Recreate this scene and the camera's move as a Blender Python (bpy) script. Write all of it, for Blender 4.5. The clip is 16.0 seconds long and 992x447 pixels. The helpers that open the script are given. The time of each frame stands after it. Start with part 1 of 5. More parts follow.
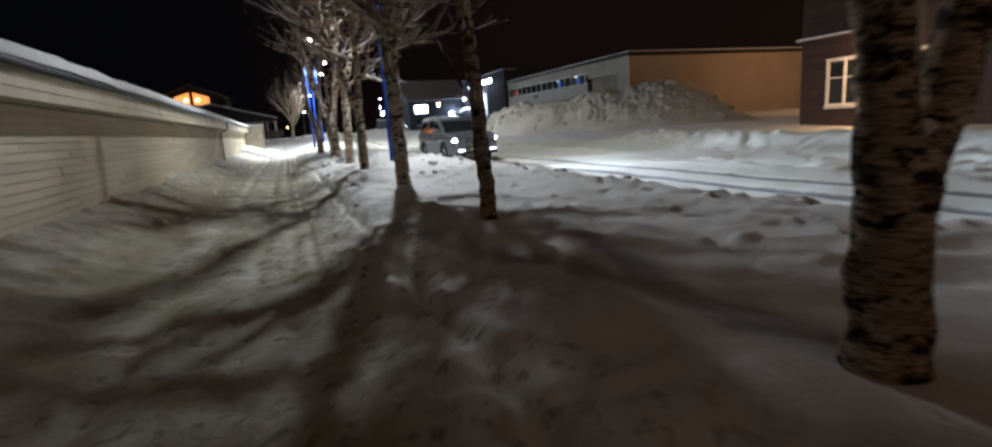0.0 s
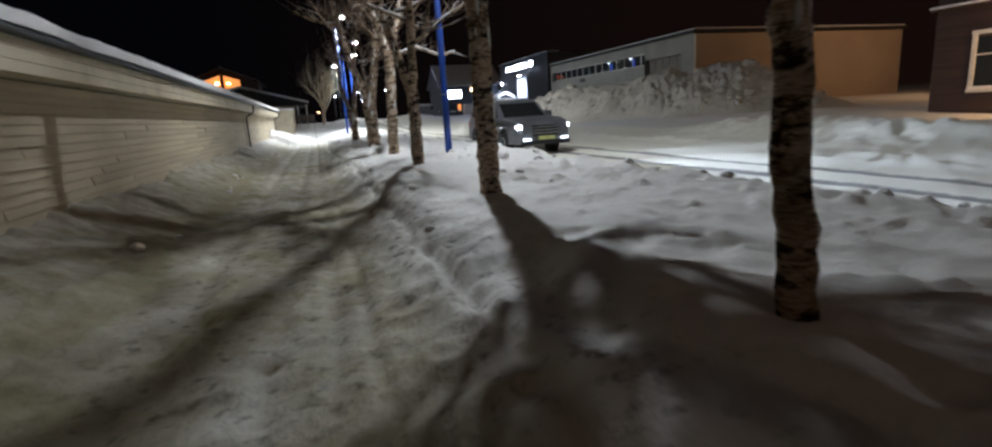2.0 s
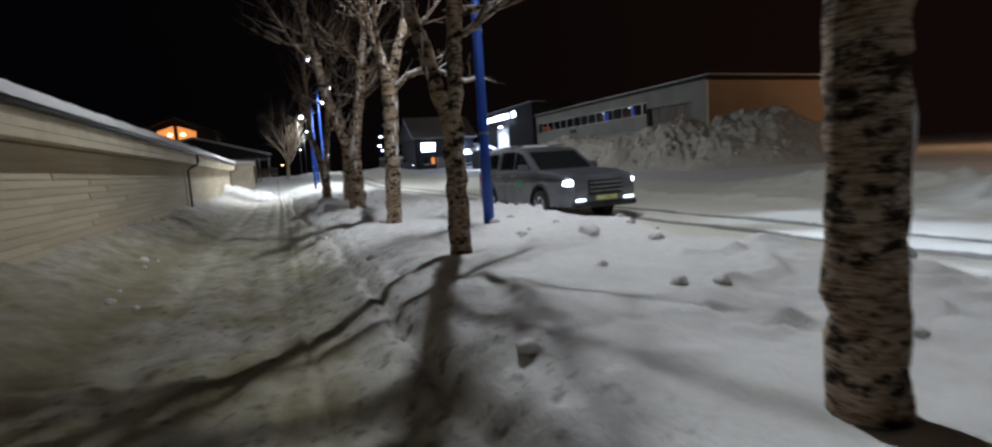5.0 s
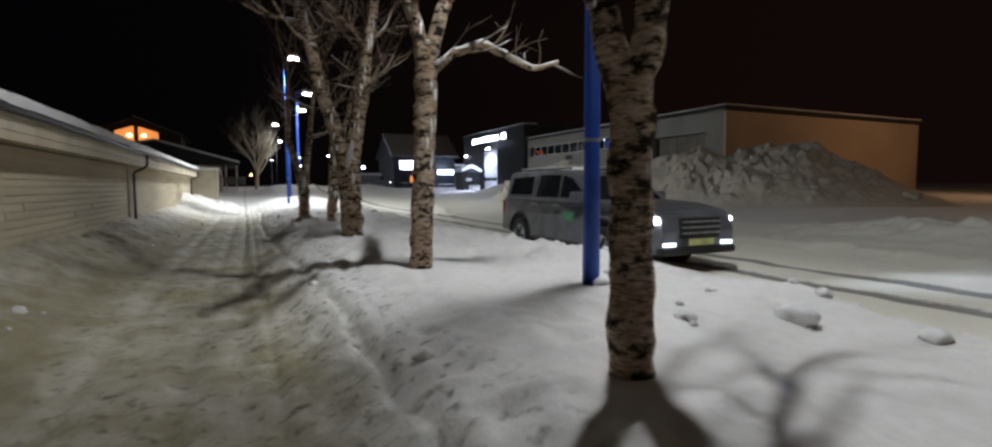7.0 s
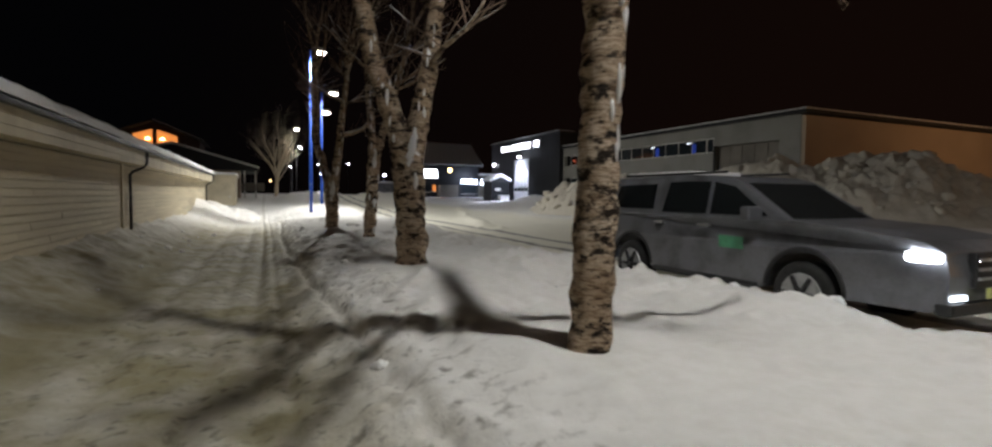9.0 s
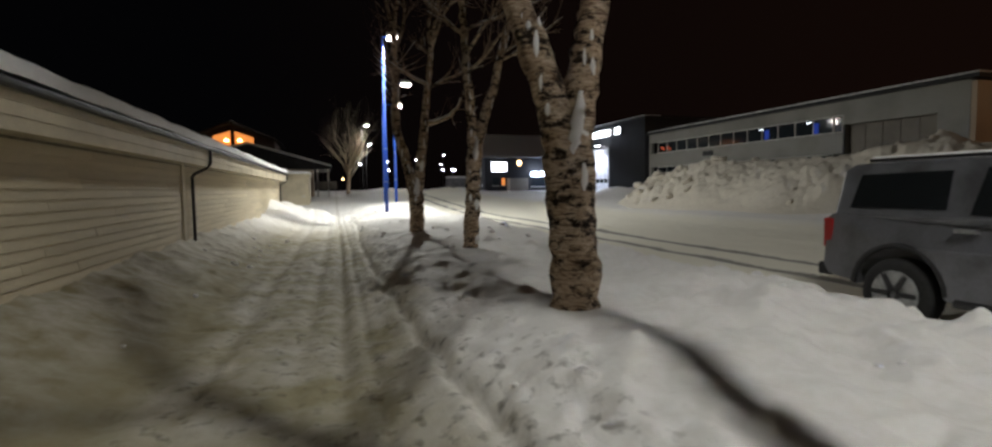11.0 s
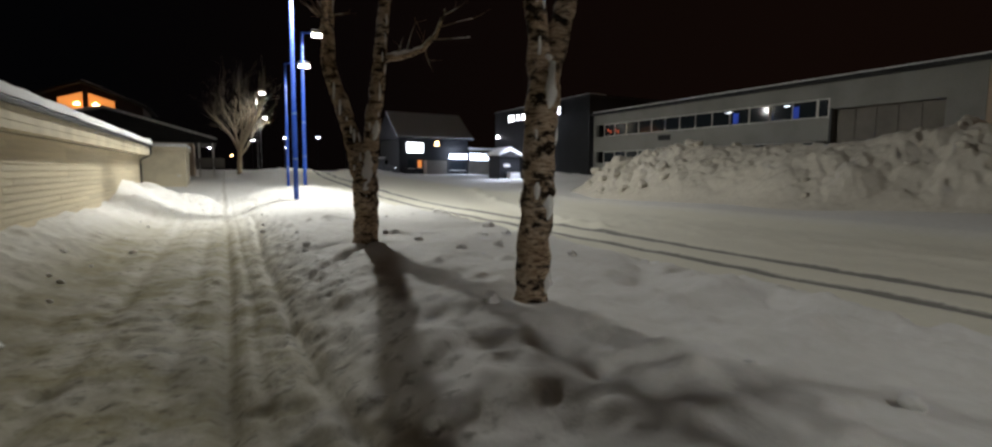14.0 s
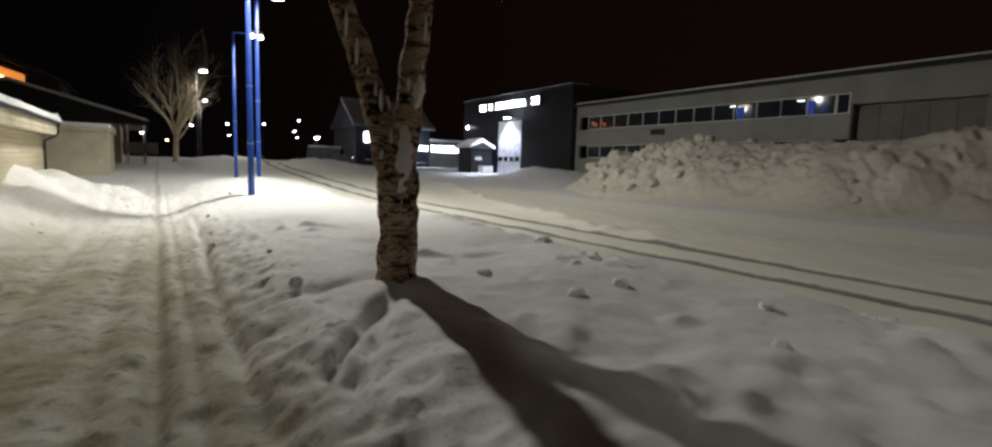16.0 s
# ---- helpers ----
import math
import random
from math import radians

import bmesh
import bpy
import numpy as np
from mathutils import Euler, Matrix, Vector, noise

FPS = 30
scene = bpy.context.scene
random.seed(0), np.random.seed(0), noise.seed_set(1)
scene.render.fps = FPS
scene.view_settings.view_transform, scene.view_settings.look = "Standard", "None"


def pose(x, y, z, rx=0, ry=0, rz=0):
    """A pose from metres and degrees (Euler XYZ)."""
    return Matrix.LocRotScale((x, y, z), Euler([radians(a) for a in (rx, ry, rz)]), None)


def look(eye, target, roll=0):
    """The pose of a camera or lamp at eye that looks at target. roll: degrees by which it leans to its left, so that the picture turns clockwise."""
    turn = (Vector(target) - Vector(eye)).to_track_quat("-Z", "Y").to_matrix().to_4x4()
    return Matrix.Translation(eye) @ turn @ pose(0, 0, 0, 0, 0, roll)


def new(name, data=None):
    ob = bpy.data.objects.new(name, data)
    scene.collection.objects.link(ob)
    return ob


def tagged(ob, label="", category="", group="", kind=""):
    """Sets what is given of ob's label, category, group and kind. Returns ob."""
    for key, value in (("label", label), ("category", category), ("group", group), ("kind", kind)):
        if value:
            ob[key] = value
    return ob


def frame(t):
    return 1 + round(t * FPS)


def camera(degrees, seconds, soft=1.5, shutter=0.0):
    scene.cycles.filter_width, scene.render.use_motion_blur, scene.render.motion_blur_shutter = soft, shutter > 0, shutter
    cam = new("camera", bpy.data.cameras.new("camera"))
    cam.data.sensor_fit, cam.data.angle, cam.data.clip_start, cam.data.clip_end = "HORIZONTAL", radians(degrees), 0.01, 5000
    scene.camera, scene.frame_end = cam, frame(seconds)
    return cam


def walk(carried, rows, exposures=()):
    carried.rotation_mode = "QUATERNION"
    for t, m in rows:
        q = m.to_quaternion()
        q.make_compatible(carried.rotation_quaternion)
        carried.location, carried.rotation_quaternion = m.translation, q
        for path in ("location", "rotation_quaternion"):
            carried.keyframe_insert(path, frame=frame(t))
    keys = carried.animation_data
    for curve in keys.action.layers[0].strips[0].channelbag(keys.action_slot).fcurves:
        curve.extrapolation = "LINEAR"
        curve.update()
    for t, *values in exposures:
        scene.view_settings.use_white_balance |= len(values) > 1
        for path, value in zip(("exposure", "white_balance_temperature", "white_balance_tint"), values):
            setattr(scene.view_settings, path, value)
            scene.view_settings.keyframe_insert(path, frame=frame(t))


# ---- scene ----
cam = camera(86.3, 16.0, 2.4, 0.35)
PATH = [
    (0, (-0.029, -0.378, 1.272), (0.718, 1.44, 0.899), -4.1),
    (0.5, (0.087, 0.598, 1.229), (0.793, 2.414, 0.776), -4.2),
    (1, (0.061, 1.482, 1.248), (0.722, 3.317, 0.806), -4.8),
    (1.5, (0.099, 2.367, 1.227), (0.751, 4.209, 0.802), -5.9),
    (2, (0.036, 3.245, 1.253), (0.684, 5.091, 0.84), -3.7),
    (2.5, (0.125, 4.06, 1.261), (0.805, 5.896, 0.853), -4.9),
    (3, (0.041, 4.824, 1.21), (0.832, 6.627, 0.857), -3.6),
    (3.5, (0.129, 5.726, 1.162), (0.945, 7.522, 0.836), -5.1),
    (4, (0.127, 6.64, 1.247), (0.904, 8.456, 0.929), -5.4),
    (4.5, (0.2, 7.569, 1.261), (0.965, 9.397, 0.991), -4.5),
    (7, (0.282, 11.969, 1.311), (1.18, 13.751, 1.167), -0.3),
    (7.5, (0.407, 12.926, 1.3), (1.279, 14.72, 1.158), -0.9),
    (8, (0.385, 13.792, 1.27), (1.254, 15.589, 1.147), 0.5),
    (8.5, (0.43, 14.674, 1.226), (1.277, 16.483, 1.117), 0.7),
    (9, (0.382, 15.495, 1.278), (1.23, 17.304, 1.174), 0.6),
    (9.5, (0.399, 16.29, 1.268), (1.04, 18.183, 1.193), -1.9),
    (12, (0.286, 20.255, 1.448), (0.914, 22.145, 1.267), -0.4),
    (12.5, (0.43, 21.286, 1.45), (1.121, 23.15, 1.237), -2.7),
    (13, (0.445, 22.345, 1.372), (1.315, 24.134, 1.167), 0.1),
    (13.5, (0.523, 23.339, 1.342), (1.452, 25.1, 1.151), -2.4),
    (14, (0.561, 24.301, 1.376), (1.514, 26.048, 1.182), 0.5),
    (14.5, (0.633, 25.26, 1.339), (1.619, 26.99, 1.153), 0.8),
    (15, (0.625, 26.152, 1.355), (1.686, 27.834, 1.151), 0.9),
    (15.5, (0.697, 27.137, 1.332), (1.792, 28.796, 1.115), -0.9),
    (16, (0.72, 27.928, 1.338), (1.832, 29.576, 1.124), 1.7),
]
walk(cam, [(t, look(eye, target, roll)) for t, eye, target, roll in PATH],
     [(0, 0.88, 5650, 10), (2, 0.60, 5650, 10), (3.5, 0.36, 5600, 11), (4.5, 0.24, 5600, 11), (7, 0.20, 5850, 11), (8.3, 0.07, 6100, 11), (9.5, 0.12, 6350, 11), (12, 0.26, 6250, 9), (14, 0.15, 6300, 9), (16, 0.02, 6400, 9)])

# ---- world and light ----
world = bpy.data.worlds.new("night_sky")
scene.world = world
world.use_nodes = True
wn = world.node_tree
wn.nodes.clear()
w_out = wn.nodes.new("ShaderNodeOutputWorld")
w_bg = wn.nodes.new("ShaderNodeBackground")
w_tc = wn.nodes.new("ShaderNodeTexCoord")
w_grad = wn.nodes.new("ShaderNodeTexNoise")
w_sep = wn.nodes.new("ShaderNodeSeparateXYZ")
w_ramp = wn.nodes.new("ShaderNodeValToRGB")
w_add = wn.nodes.new("ShaderNodeMath")
w_add.operation = "MULTIPLY_ADD"
w_add.inputs[1].default_value = 0.5
w_add.inputs[2].default_value = 0.42
w_grad.inputs["Scale"].default_value = 1.3
w_mixn = wn.nodes.new("ShaderNodeMath")
w_mixn.operation = "MULTIPLY_ADD"
w_mixn.inputs[1].default_value = 0.16
wn.links.new(w_tc.outputs["Generated"], w_sep.inputs[0])
wn.links.new(w_tc.outputs["Generated"], w_grad.inputs["Vector"])
wn.links.new(w_sep.outputs["X"], w_add.inputs[0])
wn.links.new(w_grad.outputs["Fac"], w_mixn.inputs[0])
wn.links.new(w_add.outputs[0], w_mixn.inputs[2])
wn.links.new(w_mixn.outputs[0], w_ramp.inputs[0])
w_ramp.color_ramp.elements[0].position = 0.42
w_ramp.color_ramp.elements[0].color = (0.0008, 0.0008, 0.0010, 1)
w_ramp.color_ramp.elements[1].position = 0.95
w_ramp.color_ramp.elements[1].color = (0.0046, 0.0021, 0.0014, 1)
e = w_ramp.color_ramp.elements.new(0.62)
e.color = (0.0020, 0.0012, 0.0011, 1)
# town glow on the clouds overhead
w_up = wn.nodes.new("ShaderNodeMapRange")
w_up.inputs["From Min"].default_value, w_up.inputs["From Max"].default_value = 0.40, 0.85
wn.links.new(w_sep.outputs["Z"], w_up.inputs["Value"])
w_mix = wn.nodes.new("ShaderNodeMix")
w_mix.data_type = "RGBA"
w_mix.inputs[7].default_value = (0.0125, 0.0083, 0.0060, 1)
wn.links.new(w_up.outputs[0], w_mix.inputs[0])
wn.links.new(w_ramp.outputs[0], w_mix.inputs[6])
wn.links.new(w_mix.outputs[2], w_bg.inputs["Color"])
wn.links.new(w_bg.outputs[0], w_out.inputs["Surface"])
w_bg.inputs["Strength"].default_value = 1.0

LAMP_WARM = (1.0, 0.975, 0.89)
LAMP_WATTS = 2100.0


def lamp(kind, name, place, watts, colour, radius=0.12, target=None, cone=160, blend=0.5):
    data = bpy.data.lights.new(name, kind)
    data.energy, data.color = watts, colour
    data.shadow_soft_size = radius
    if kind == "SPOT":
        data.spot_size, data.spot_blend = radians(cone), blend
    ob = new(name, data)
    ob.matrix_world = look(place, target) if target else pose(*place)
    return ob


# ---- materials ----
def material(name, base, rough=0.6, metal=0.0, dark=None, scale=6.0, fine=60.0, bump=0.15, spread=0.12, stretch=(1, 1, 1), depth=0.02, random_mix=0.0, spec=0.5):
    """Principled surface with two scales of tone, grain and relief. dark: the colour of its stains."""
    m = bpy.data.materials.new(name)
    m.use_nodes = True
    n, l = m.node_tree.nodes, m.node_tree.links
    b = n["Principled BSDF"]
    tc, mp = n.new("ShaderNodeTexCoord"), n.new("ShaderNodeMapping")
    mp.inputs["Scale"].default_value = stretch
    l.new(tc.outputs["Object"], mp.inputs["Vector"])
    big, small = n.new("ShaderNodeTexNoise"), n.new("ShaderNodeTexNoise")
    big.inputs["Scale"].default_value, big.inputs["Detail"].default_value = scale, 5
    small.inputs["Scale"].default_value, small.inputs["Detail"].default_value = fine, 3
    for t in (big, small):
        l.new(mp.outputs[0], t.inputs["Vector"])
    dark = dark or tuple(c * 0.55 for c in base)
    ramp = n.new("ShaderNodeValToRGB")
    ramp.color_ramp.elements[0].position, ramp.color_ramp.elements[0].color = 0.5 - spread * 2, (*dark, 1)
    ramp.color_ramp.elements[1].position, ramp.color_ramp.elements[1].color = 0.5 + spread * 0.4, (*base, 1)
    l.new(big.outputs["Fac"], ramp.inputs[0])
    hsv = n.new("ShaderNodeHueSaturation")
    val = n.new("ShaderNodeMath")
    val.operation, val.inputs[1].default_value, val.inputs[2].default_value = "MULTIPLY_ADD", 0.35, 0.82
    l.new(small.outputs["Fac"], val.inputs[0])
    last = val
    if random_mix:
        info, add = n.new("ShaderNodeObjectInfo"), n.new("ShaderNodeMath")
        add.operation, add.inputs[1].default_value = "MULTIPLY_ADD", random_mix
        l.new(info.outputs["Random"], add.inputs[0])
        l.new(val.outputs[0], add.inputs[2])
        last = add
    l.new(last.outputs[0], hsv.inputs["Value"])
    l.new(ramp.outputs[0], hsv.inputs["Color"])
    l.new(hsv.outputs[0], b.inputs["Base Color"])
    b.inputs["Roughness"].default_value, b.inputs["Metallic"].default_value = rough, metal
    b.inputs["Specular IOR Level"].default_value = spec
    if bump:
        bp = n.new("ShaderNodeBump")
        bp.inputs["Strength"].default_value, bp.inputs["Distance"].default_value = bump, depth
        l.new(small.outputs["Fac"], bp.inputs["Height"])
        l.new(bp.outputs[0], b.inputs["Normal"])
    return m


def glowing(name, colour, strength):
    m = bpy.data.materials.new(name)
    m.use_nodes = True
    n, l = m.node_tree.nodes, m.node_tree.links
    b = n["Principled BSDF"]
    b.inputs["Base Color"].default_value = (*colour, 1)
    b.inputs["Emission Color"].default_value = (*colour, 1)
    b.inputs["Emission Strength"].default_value = strength
    return m


def glass_pane(name, colour=(0.02, 0.025, 0.03)):
    m = bpy.data.materials.new(name)
    m.use_nodes = True
    b = m.node_tree.nodes["Principled BSDF"]
    b.inputs["Base Color"].default_value = (*colour, 1)
    b.inputs["Roughness"].default_value = 0.06
    b.inputs["IOR"].default_value = 1.5
    return m


def snow_material(name, base, dirt, ground=False):
    m = bpy.data.materials.new(name)
    m.use_nodes = True
    n, l = m.node_tree.nodes, m.node_tree.links
    b = n["Principled BSDF"]
    tc = n.new("ShaderNodeTexCoord")

    def noise_at(scale, detail=4, rough=0.55):
        t = n.new("ShaderNodeTexNoise")
        t.inputs["Scale"].default_value, t.inputs["Detail"].default_value, t.inputs["Roughness"].default_value = scale, detail, rough
        l.new(tc.outputs["Object"], t.inputs["Vector"])
        return t.outputs["Fac"]

    def math_node(op, a, c, d=None, clamp=False):
        t = n.new("ShaderNodeMath")
        t.operation, t.use_clamp = op, clamp
        for i, v in enumerate((a, c, d)):
            if v is None:
                continue
            if isinstance(v, (int, float)):
                t.inputs[i].default_value = v
            else:
                l.new(v, t.inputs[i])
        return t.outputs[0]

    def mix(fac, a, c):
        t = n.new("ShaderNodeMix")
        t.data_type = "RGBA"
        l.new(fac, t.inputs[0])
        for i, v in ((6, a), (7, c)):
            if isinstance(v, tuple):
                t.inputs[i].default_value = (*v, 1)
            else:
                l.new(v, t.inputs[i])
        return t.outputs[2]

    large, mid, fine = noise_at(0.9), noise_at(7.0, 6, 0.65), noise_at(70.0, 3)
    stain = math_node("MULTIPLY_ADD", mid, 1.6, -0.62, True)
    colour = mix(math_node("MULTIPLY", stain, math_node("MULTIPLY_ADD", large, 1.4, -0.25, True)), base, dirt)
    if ground:
        sep = n.new("ShaderNodeSeparateXYZ")
        l.new(tc.outputs["Object"], sep.inputs[0])
        u = math_node("MULTIPLY_ADD", sep.outputs["Y"], -0.026, sep.outputs["X"])
        wob = math_node("MULTIPLY_ADD", noise_at(0.35, 2), 0.5, -0.25)
        uw = math_node("ADD", u, wob)
        ragged = math_node("MULTIPLY_ADD", noise_at(9.0, 4), 0.22, -0.11)

        def band(centre, half, soft):
            d = math_node("ABSOLUTE", math_node("SUBTRACT", math_node("ADD", uw, ragged), centre), 0.0)
            return math_node("SUBTRACT", 1.0, math_node("DIVIDE", math_node("SUBTRACT", d, half), soft), None, True)

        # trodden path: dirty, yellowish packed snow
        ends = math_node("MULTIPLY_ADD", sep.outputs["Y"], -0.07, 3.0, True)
        path = math_node("MULTIPLY", band(-0.85, 1.15, 0.7), math_node("MULTIPLY_ADD", sep.outputs["Y"], -0.11, 5.0, True))
        colour = mix(math_node("MULTIPLY", path, math_node("MULTIPLY_ADD", noise_at(1.7, 5, 0.6), 1.7, -0.08, True)), colour, (0.36, 0.325, 0.205))
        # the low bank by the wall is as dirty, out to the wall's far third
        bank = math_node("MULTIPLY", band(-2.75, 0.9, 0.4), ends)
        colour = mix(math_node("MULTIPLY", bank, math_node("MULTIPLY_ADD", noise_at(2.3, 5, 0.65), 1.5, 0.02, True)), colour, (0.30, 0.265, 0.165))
        # dark specks of grit and footprints along the path, and its compacted rut
        speck = math_node("MULTIPLY_ADD", noise_at(8.5, 3, 0.5), 5.5, -3.05, True)
        trod = band(-0.2, 1.3, 0.5)
        colour = mix(math_node("MULTIPLY", math_node("MULTIPLY", speck, trod), 0.7), colour, (0.10, 0.085, 0.06))
        rut = band(-0.10, 0.05, 0.06)
        colour = mix(math_node("MULTIPLY", rut, math_node("MULTIPLY", math_node("MULTIPLY_ADD", sep.outputs["Y"], 0.2, -4.4, True), 0.35)), colour, (0.30, 0.27, 0.20))
        # packed carriageway and the wheel tracks worn into it
        road = band(10.2, 4.0, 1.2)
        colour = mix(math_node("MULTIPLY", road, 0.7), colour, (0.76, 0.73, 0.60))
        for centre in (7.38, 8.62):
            track = band(centre, 0.10, 0.10)
            colour = mix(math_node("MULTIPLY", track, 0.82), colour, (0.13, 0.125, 0.12))
    l.new(colour, b.inputs["Base Color"])
    b.inputs["Roughness"].default_value = 0.75
    b.inputs["Specular IOR Level"].default_value = 0.25
    bp = n.new("ShaderNodeBump")
    bp.inputs["Strength"].default_value, bp.inputs["Distance"].default_value = 0.5, 0.045
    l.new(math_node("MULTIPLY_ADD", noise_at(26.0, 3), 0.22, math_node("MULTIPLY_ADD", fine, 0.06, mid)), bp.inputs["Height"])
    l.new(bp.outputs[0], b.inputs["Normal"])
    return m


def bark_material():
    """Birch bark: pale, peeling, with black bands and scars round the stem."""
    m = bpy.data.materials.new("birch_bark")
    m.use_nodes = True
    n, l = m.node_tree.nodes, m.node_tree.links
    b = n["Principled BSDF"]
    tc = n.new("ShaderNodeTexCoord")

    def tex(scale, stretch, detail=5, rough=0.6):
        mp, t = n.new("ShaderNodeMapping"), n.new("ShaderNodeTexNoise")
        mp.inputs["Scale"].default_value = stretch
        t.inputs["Scale"].default_value, t.inputs["Detail"].default_value, t.inputs["Roughness"].default_value = scale, detail, rough
        l.new(tc.outputs["Object"], mp.inputs[0])
        l.new(mp.outputs[0], t.inputs["Vector"])
        return t.outputs["Fac"]

    def ramp(fac, stops):
        r = n.new("ShaderNodeValToRGB")
        e = r.color_ramp.elements
        e[0].position, e[0].color = stops[0][0], (*stops[0][1], 1)
        e[1].position, e[1].color = stops[-1][0], (*stops[-1][1], 1)
        for p, c in stops[1:-1]:
            k = e.new(p)
            k.color = (*c, 1)
        l.new(fac, r.inputs[0])
        return r.outputs[0]

    def mult(a, c):
        t = n.new("ShaderNodeMix")
        t.data_type, t.blend_type = "RGBA", "MULTIPLY"
        t.inputs[0].default_value = 1.0
        l.new(a, t.inputs[6])
        l.new(c, t.inputs[7])
        return t.outputs[2]

    bands = tex(3.0, (1.4, 1.4, 5.0), 7, 0.7)
    thin = tex(9.0, (0.7, 0.7, 9.0), 3)
    scars = tex(5.5, (0.9, 0.9, 1.7), 7, 0.72)
    peel = tex(16.0, (0.8, 0.8, 5.0), 4, 0.65)
    tone = ramp(tex(2.5, (1, 1, 1.0)), [(0.3, (0.36, 0.26, 0.17)), (0.52, (0.58, 0.46, 0.34)), (0.72, (0.74, 0.65, 0.54))])
    c = mult(tone, ramp(bands, [(0.38, (0.25, 0.20, 0.16)), (0.47, (1, 1, 1))]))
    c = mult(c, ramp(thin, [(0.36, (0.55, 0.49, 0.43)), (0.48, (1, 1, 1))]))
    c = mult(c, ramp(scars, [(0.43, (0.05, 0.042, 0.036)), (0.50, (1, 1, 1))]))
    c = mult(c, ramp(peel, [(0.36, (0.42, 0.36, 0.30)), (0.52, (1, 1, 1))]))
    l.new(c, b.inputs["Base Color"])
    b.inputs["Roughness"].default_value = 0.85
    b.inputs["Specular IOR Level"].default_value = 0.2
    bp = n.new("ShaderNodeBump")
    bp.inputs["Strength"].default_value, bp.inputs["Distance"].default_value = 0.8, 0.02
    h = n.new("ShaderNodeMath")
    h.operation = "ADD"
    l.new(peel, h.inputs[0])
    l.new(scars, h.inputs[1])
    l.new(h.outputs[0], bp.inputs["Height"])
    l.new(bp.outputs[0], b.inputs["Normal"])
    return m


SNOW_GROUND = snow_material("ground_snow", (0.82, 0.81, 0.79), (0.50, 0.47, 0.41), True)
SNOW = snow_material("fresh_snow", (0.84, 0.84, 0.84), (0.74, 0.73, 0.70))
SNOW_DIRTY = snow_material("ploughed_snow", (0.60, 0.565, 0.49), (0.33, 0.28, 0.21))
BARK = bark_material()
TWIG = material("twig_bark", (0.24, 0.17, 0.12), 0.9, dark=(0.11, 0.08, 0.06), scale=8, fine=80)
BLUE = material("blue_enamel", (0.012, 0.065, 0.38), 0.5, 0.0, dark=(0.01, 0.05, 0.28), scale=3, fine=90, bump=0.04, stretch=(1, 1, 0.2))
GALV = material("galvanised_steel", (0.45, 0.46, 0.47), 0.4, 0.8, scale=12, fine=90, bump=0.05)
LAMP_GLASS = glowing("lamp_glass", (1.0, 0.93, 0.78), 22.0)
CREAM = material("cream_cladding", (0.58, 0.51, 0.36), 0.7, dark=(0.35, 0.295, 0.19), scale=0.9, fine=35, bump=0.25, stretch=(1, 0.25, 6), spread=0.16, random_mix=0.12)
CREAM_TRIM = material("cream_trim", (0.65, 0.58, 0.42), 0.65, dark=(0.44, 0.38, 0.26), scale=1.2, fine=40, bump=0.12, spread=0.16)
BACKING = material("wall_backing", (0.30, 0.27, 0.21), 0.9)
BLACK_METAL = material("black_metal", (0.018, 0.018, 0.02), 0.45, 0.3, scale=5, fine=60, bump=0.06)
WHITE_PANEL = material("white_panel", (0.25, 0.245, 0.225), 0.6, dark=(0.18, 0.175, 0.16), scale=0.7, fine=20, bump=0.08, spread=0.15)
GREY_PANEL = material("grey_panel", (0.19, 0.17, 0.14), 0.65, dark=(0.13, 0.115, 0.095), scale=0.8, fine=24, bump=0.1)
BROWN_GABLE = material("tan_render", (0.50, 0.40, 0.30), 0.8, dark=(0.40, 0.31, 0.23), scale=0.4, fine=25, bump=0.1, spread=0.2)
DARK_SHEET = material("dark_sheet", (0.011, 0.012, 0.015), 0.5, 0.2, scale=1.0, fine=30, bump=0.1)
BROWN_WOOD = material("brown_weatherboard", (0.060, 0.032, 0.024), 0.75, dark=(0.03, 0.016, 0.013), scale=1.4, fine=45, bump=0.2, stretch=(1, 0.3, 5))
WHITE_PAINT = material("white_paint", (0.72, 0.70, 0.66), 0.55, dark=(0.55, 0.53, 0.49), scale=3, fine=60, bump=0.08)
GLASS_DARK = glass_pane("dark_window_glass")
ROOF_DARK = material("roof_felt", (0.03, 0.03, 0.032), 0.85, scale=2, fine=50)
SIGN_WHITE = glowing("sign_white", (0.93, 0.94, 1.0), 9.0)
SIGN_BLUE = glowing("sign_blue_white", (0.72, 0.82, 1.0), 7.0)
WARM_WINDOW = glowing("warm_lit_window", (1.0, 0.33, 0.07), 0.75)
WARM_BULB = glowing("warm_bulb", (1.0, 0.60, 0.25), 12.0)
FAR_LAMP = glowing("far_lamp", (0.95, 0.95, 1.0), 34.0)
# emission for imitated window reflections; the cold one also serves the fog lamps
COLD_GLOW = glowing("cold_glow", (0.85, 0.92, 1.0), 3.0)
BLUE_GLOW = glowing("blue_reflection", (0.03, 0.10, 0.75), 0.07)
RED_GLOW = glowing("red_reflection", (1.0, 0.16, 0.06), 0.35)
LIGHT_DOOR = material("pale_door_steel", (0.70, 0.72, 0.76), 0.45, scale=2, fine=40, bump=0.05)
RUBBER = material("tyre_rubber", (0.02, 0.02, 0.02), 0.85, scale=20, fine=90)
CAR_PAINT = material("silver_car_paint", (0.19, 0.195, 0.215), 0.30, 0.45, dark=(0.085, 0.085, 0.09), scale=2.2, fine=30, bump=0.02)
CAR_PLASTIC = material("black_car_plastic", (0.02, 0.02, 0.022), 0.55, scale=10, fine=70)
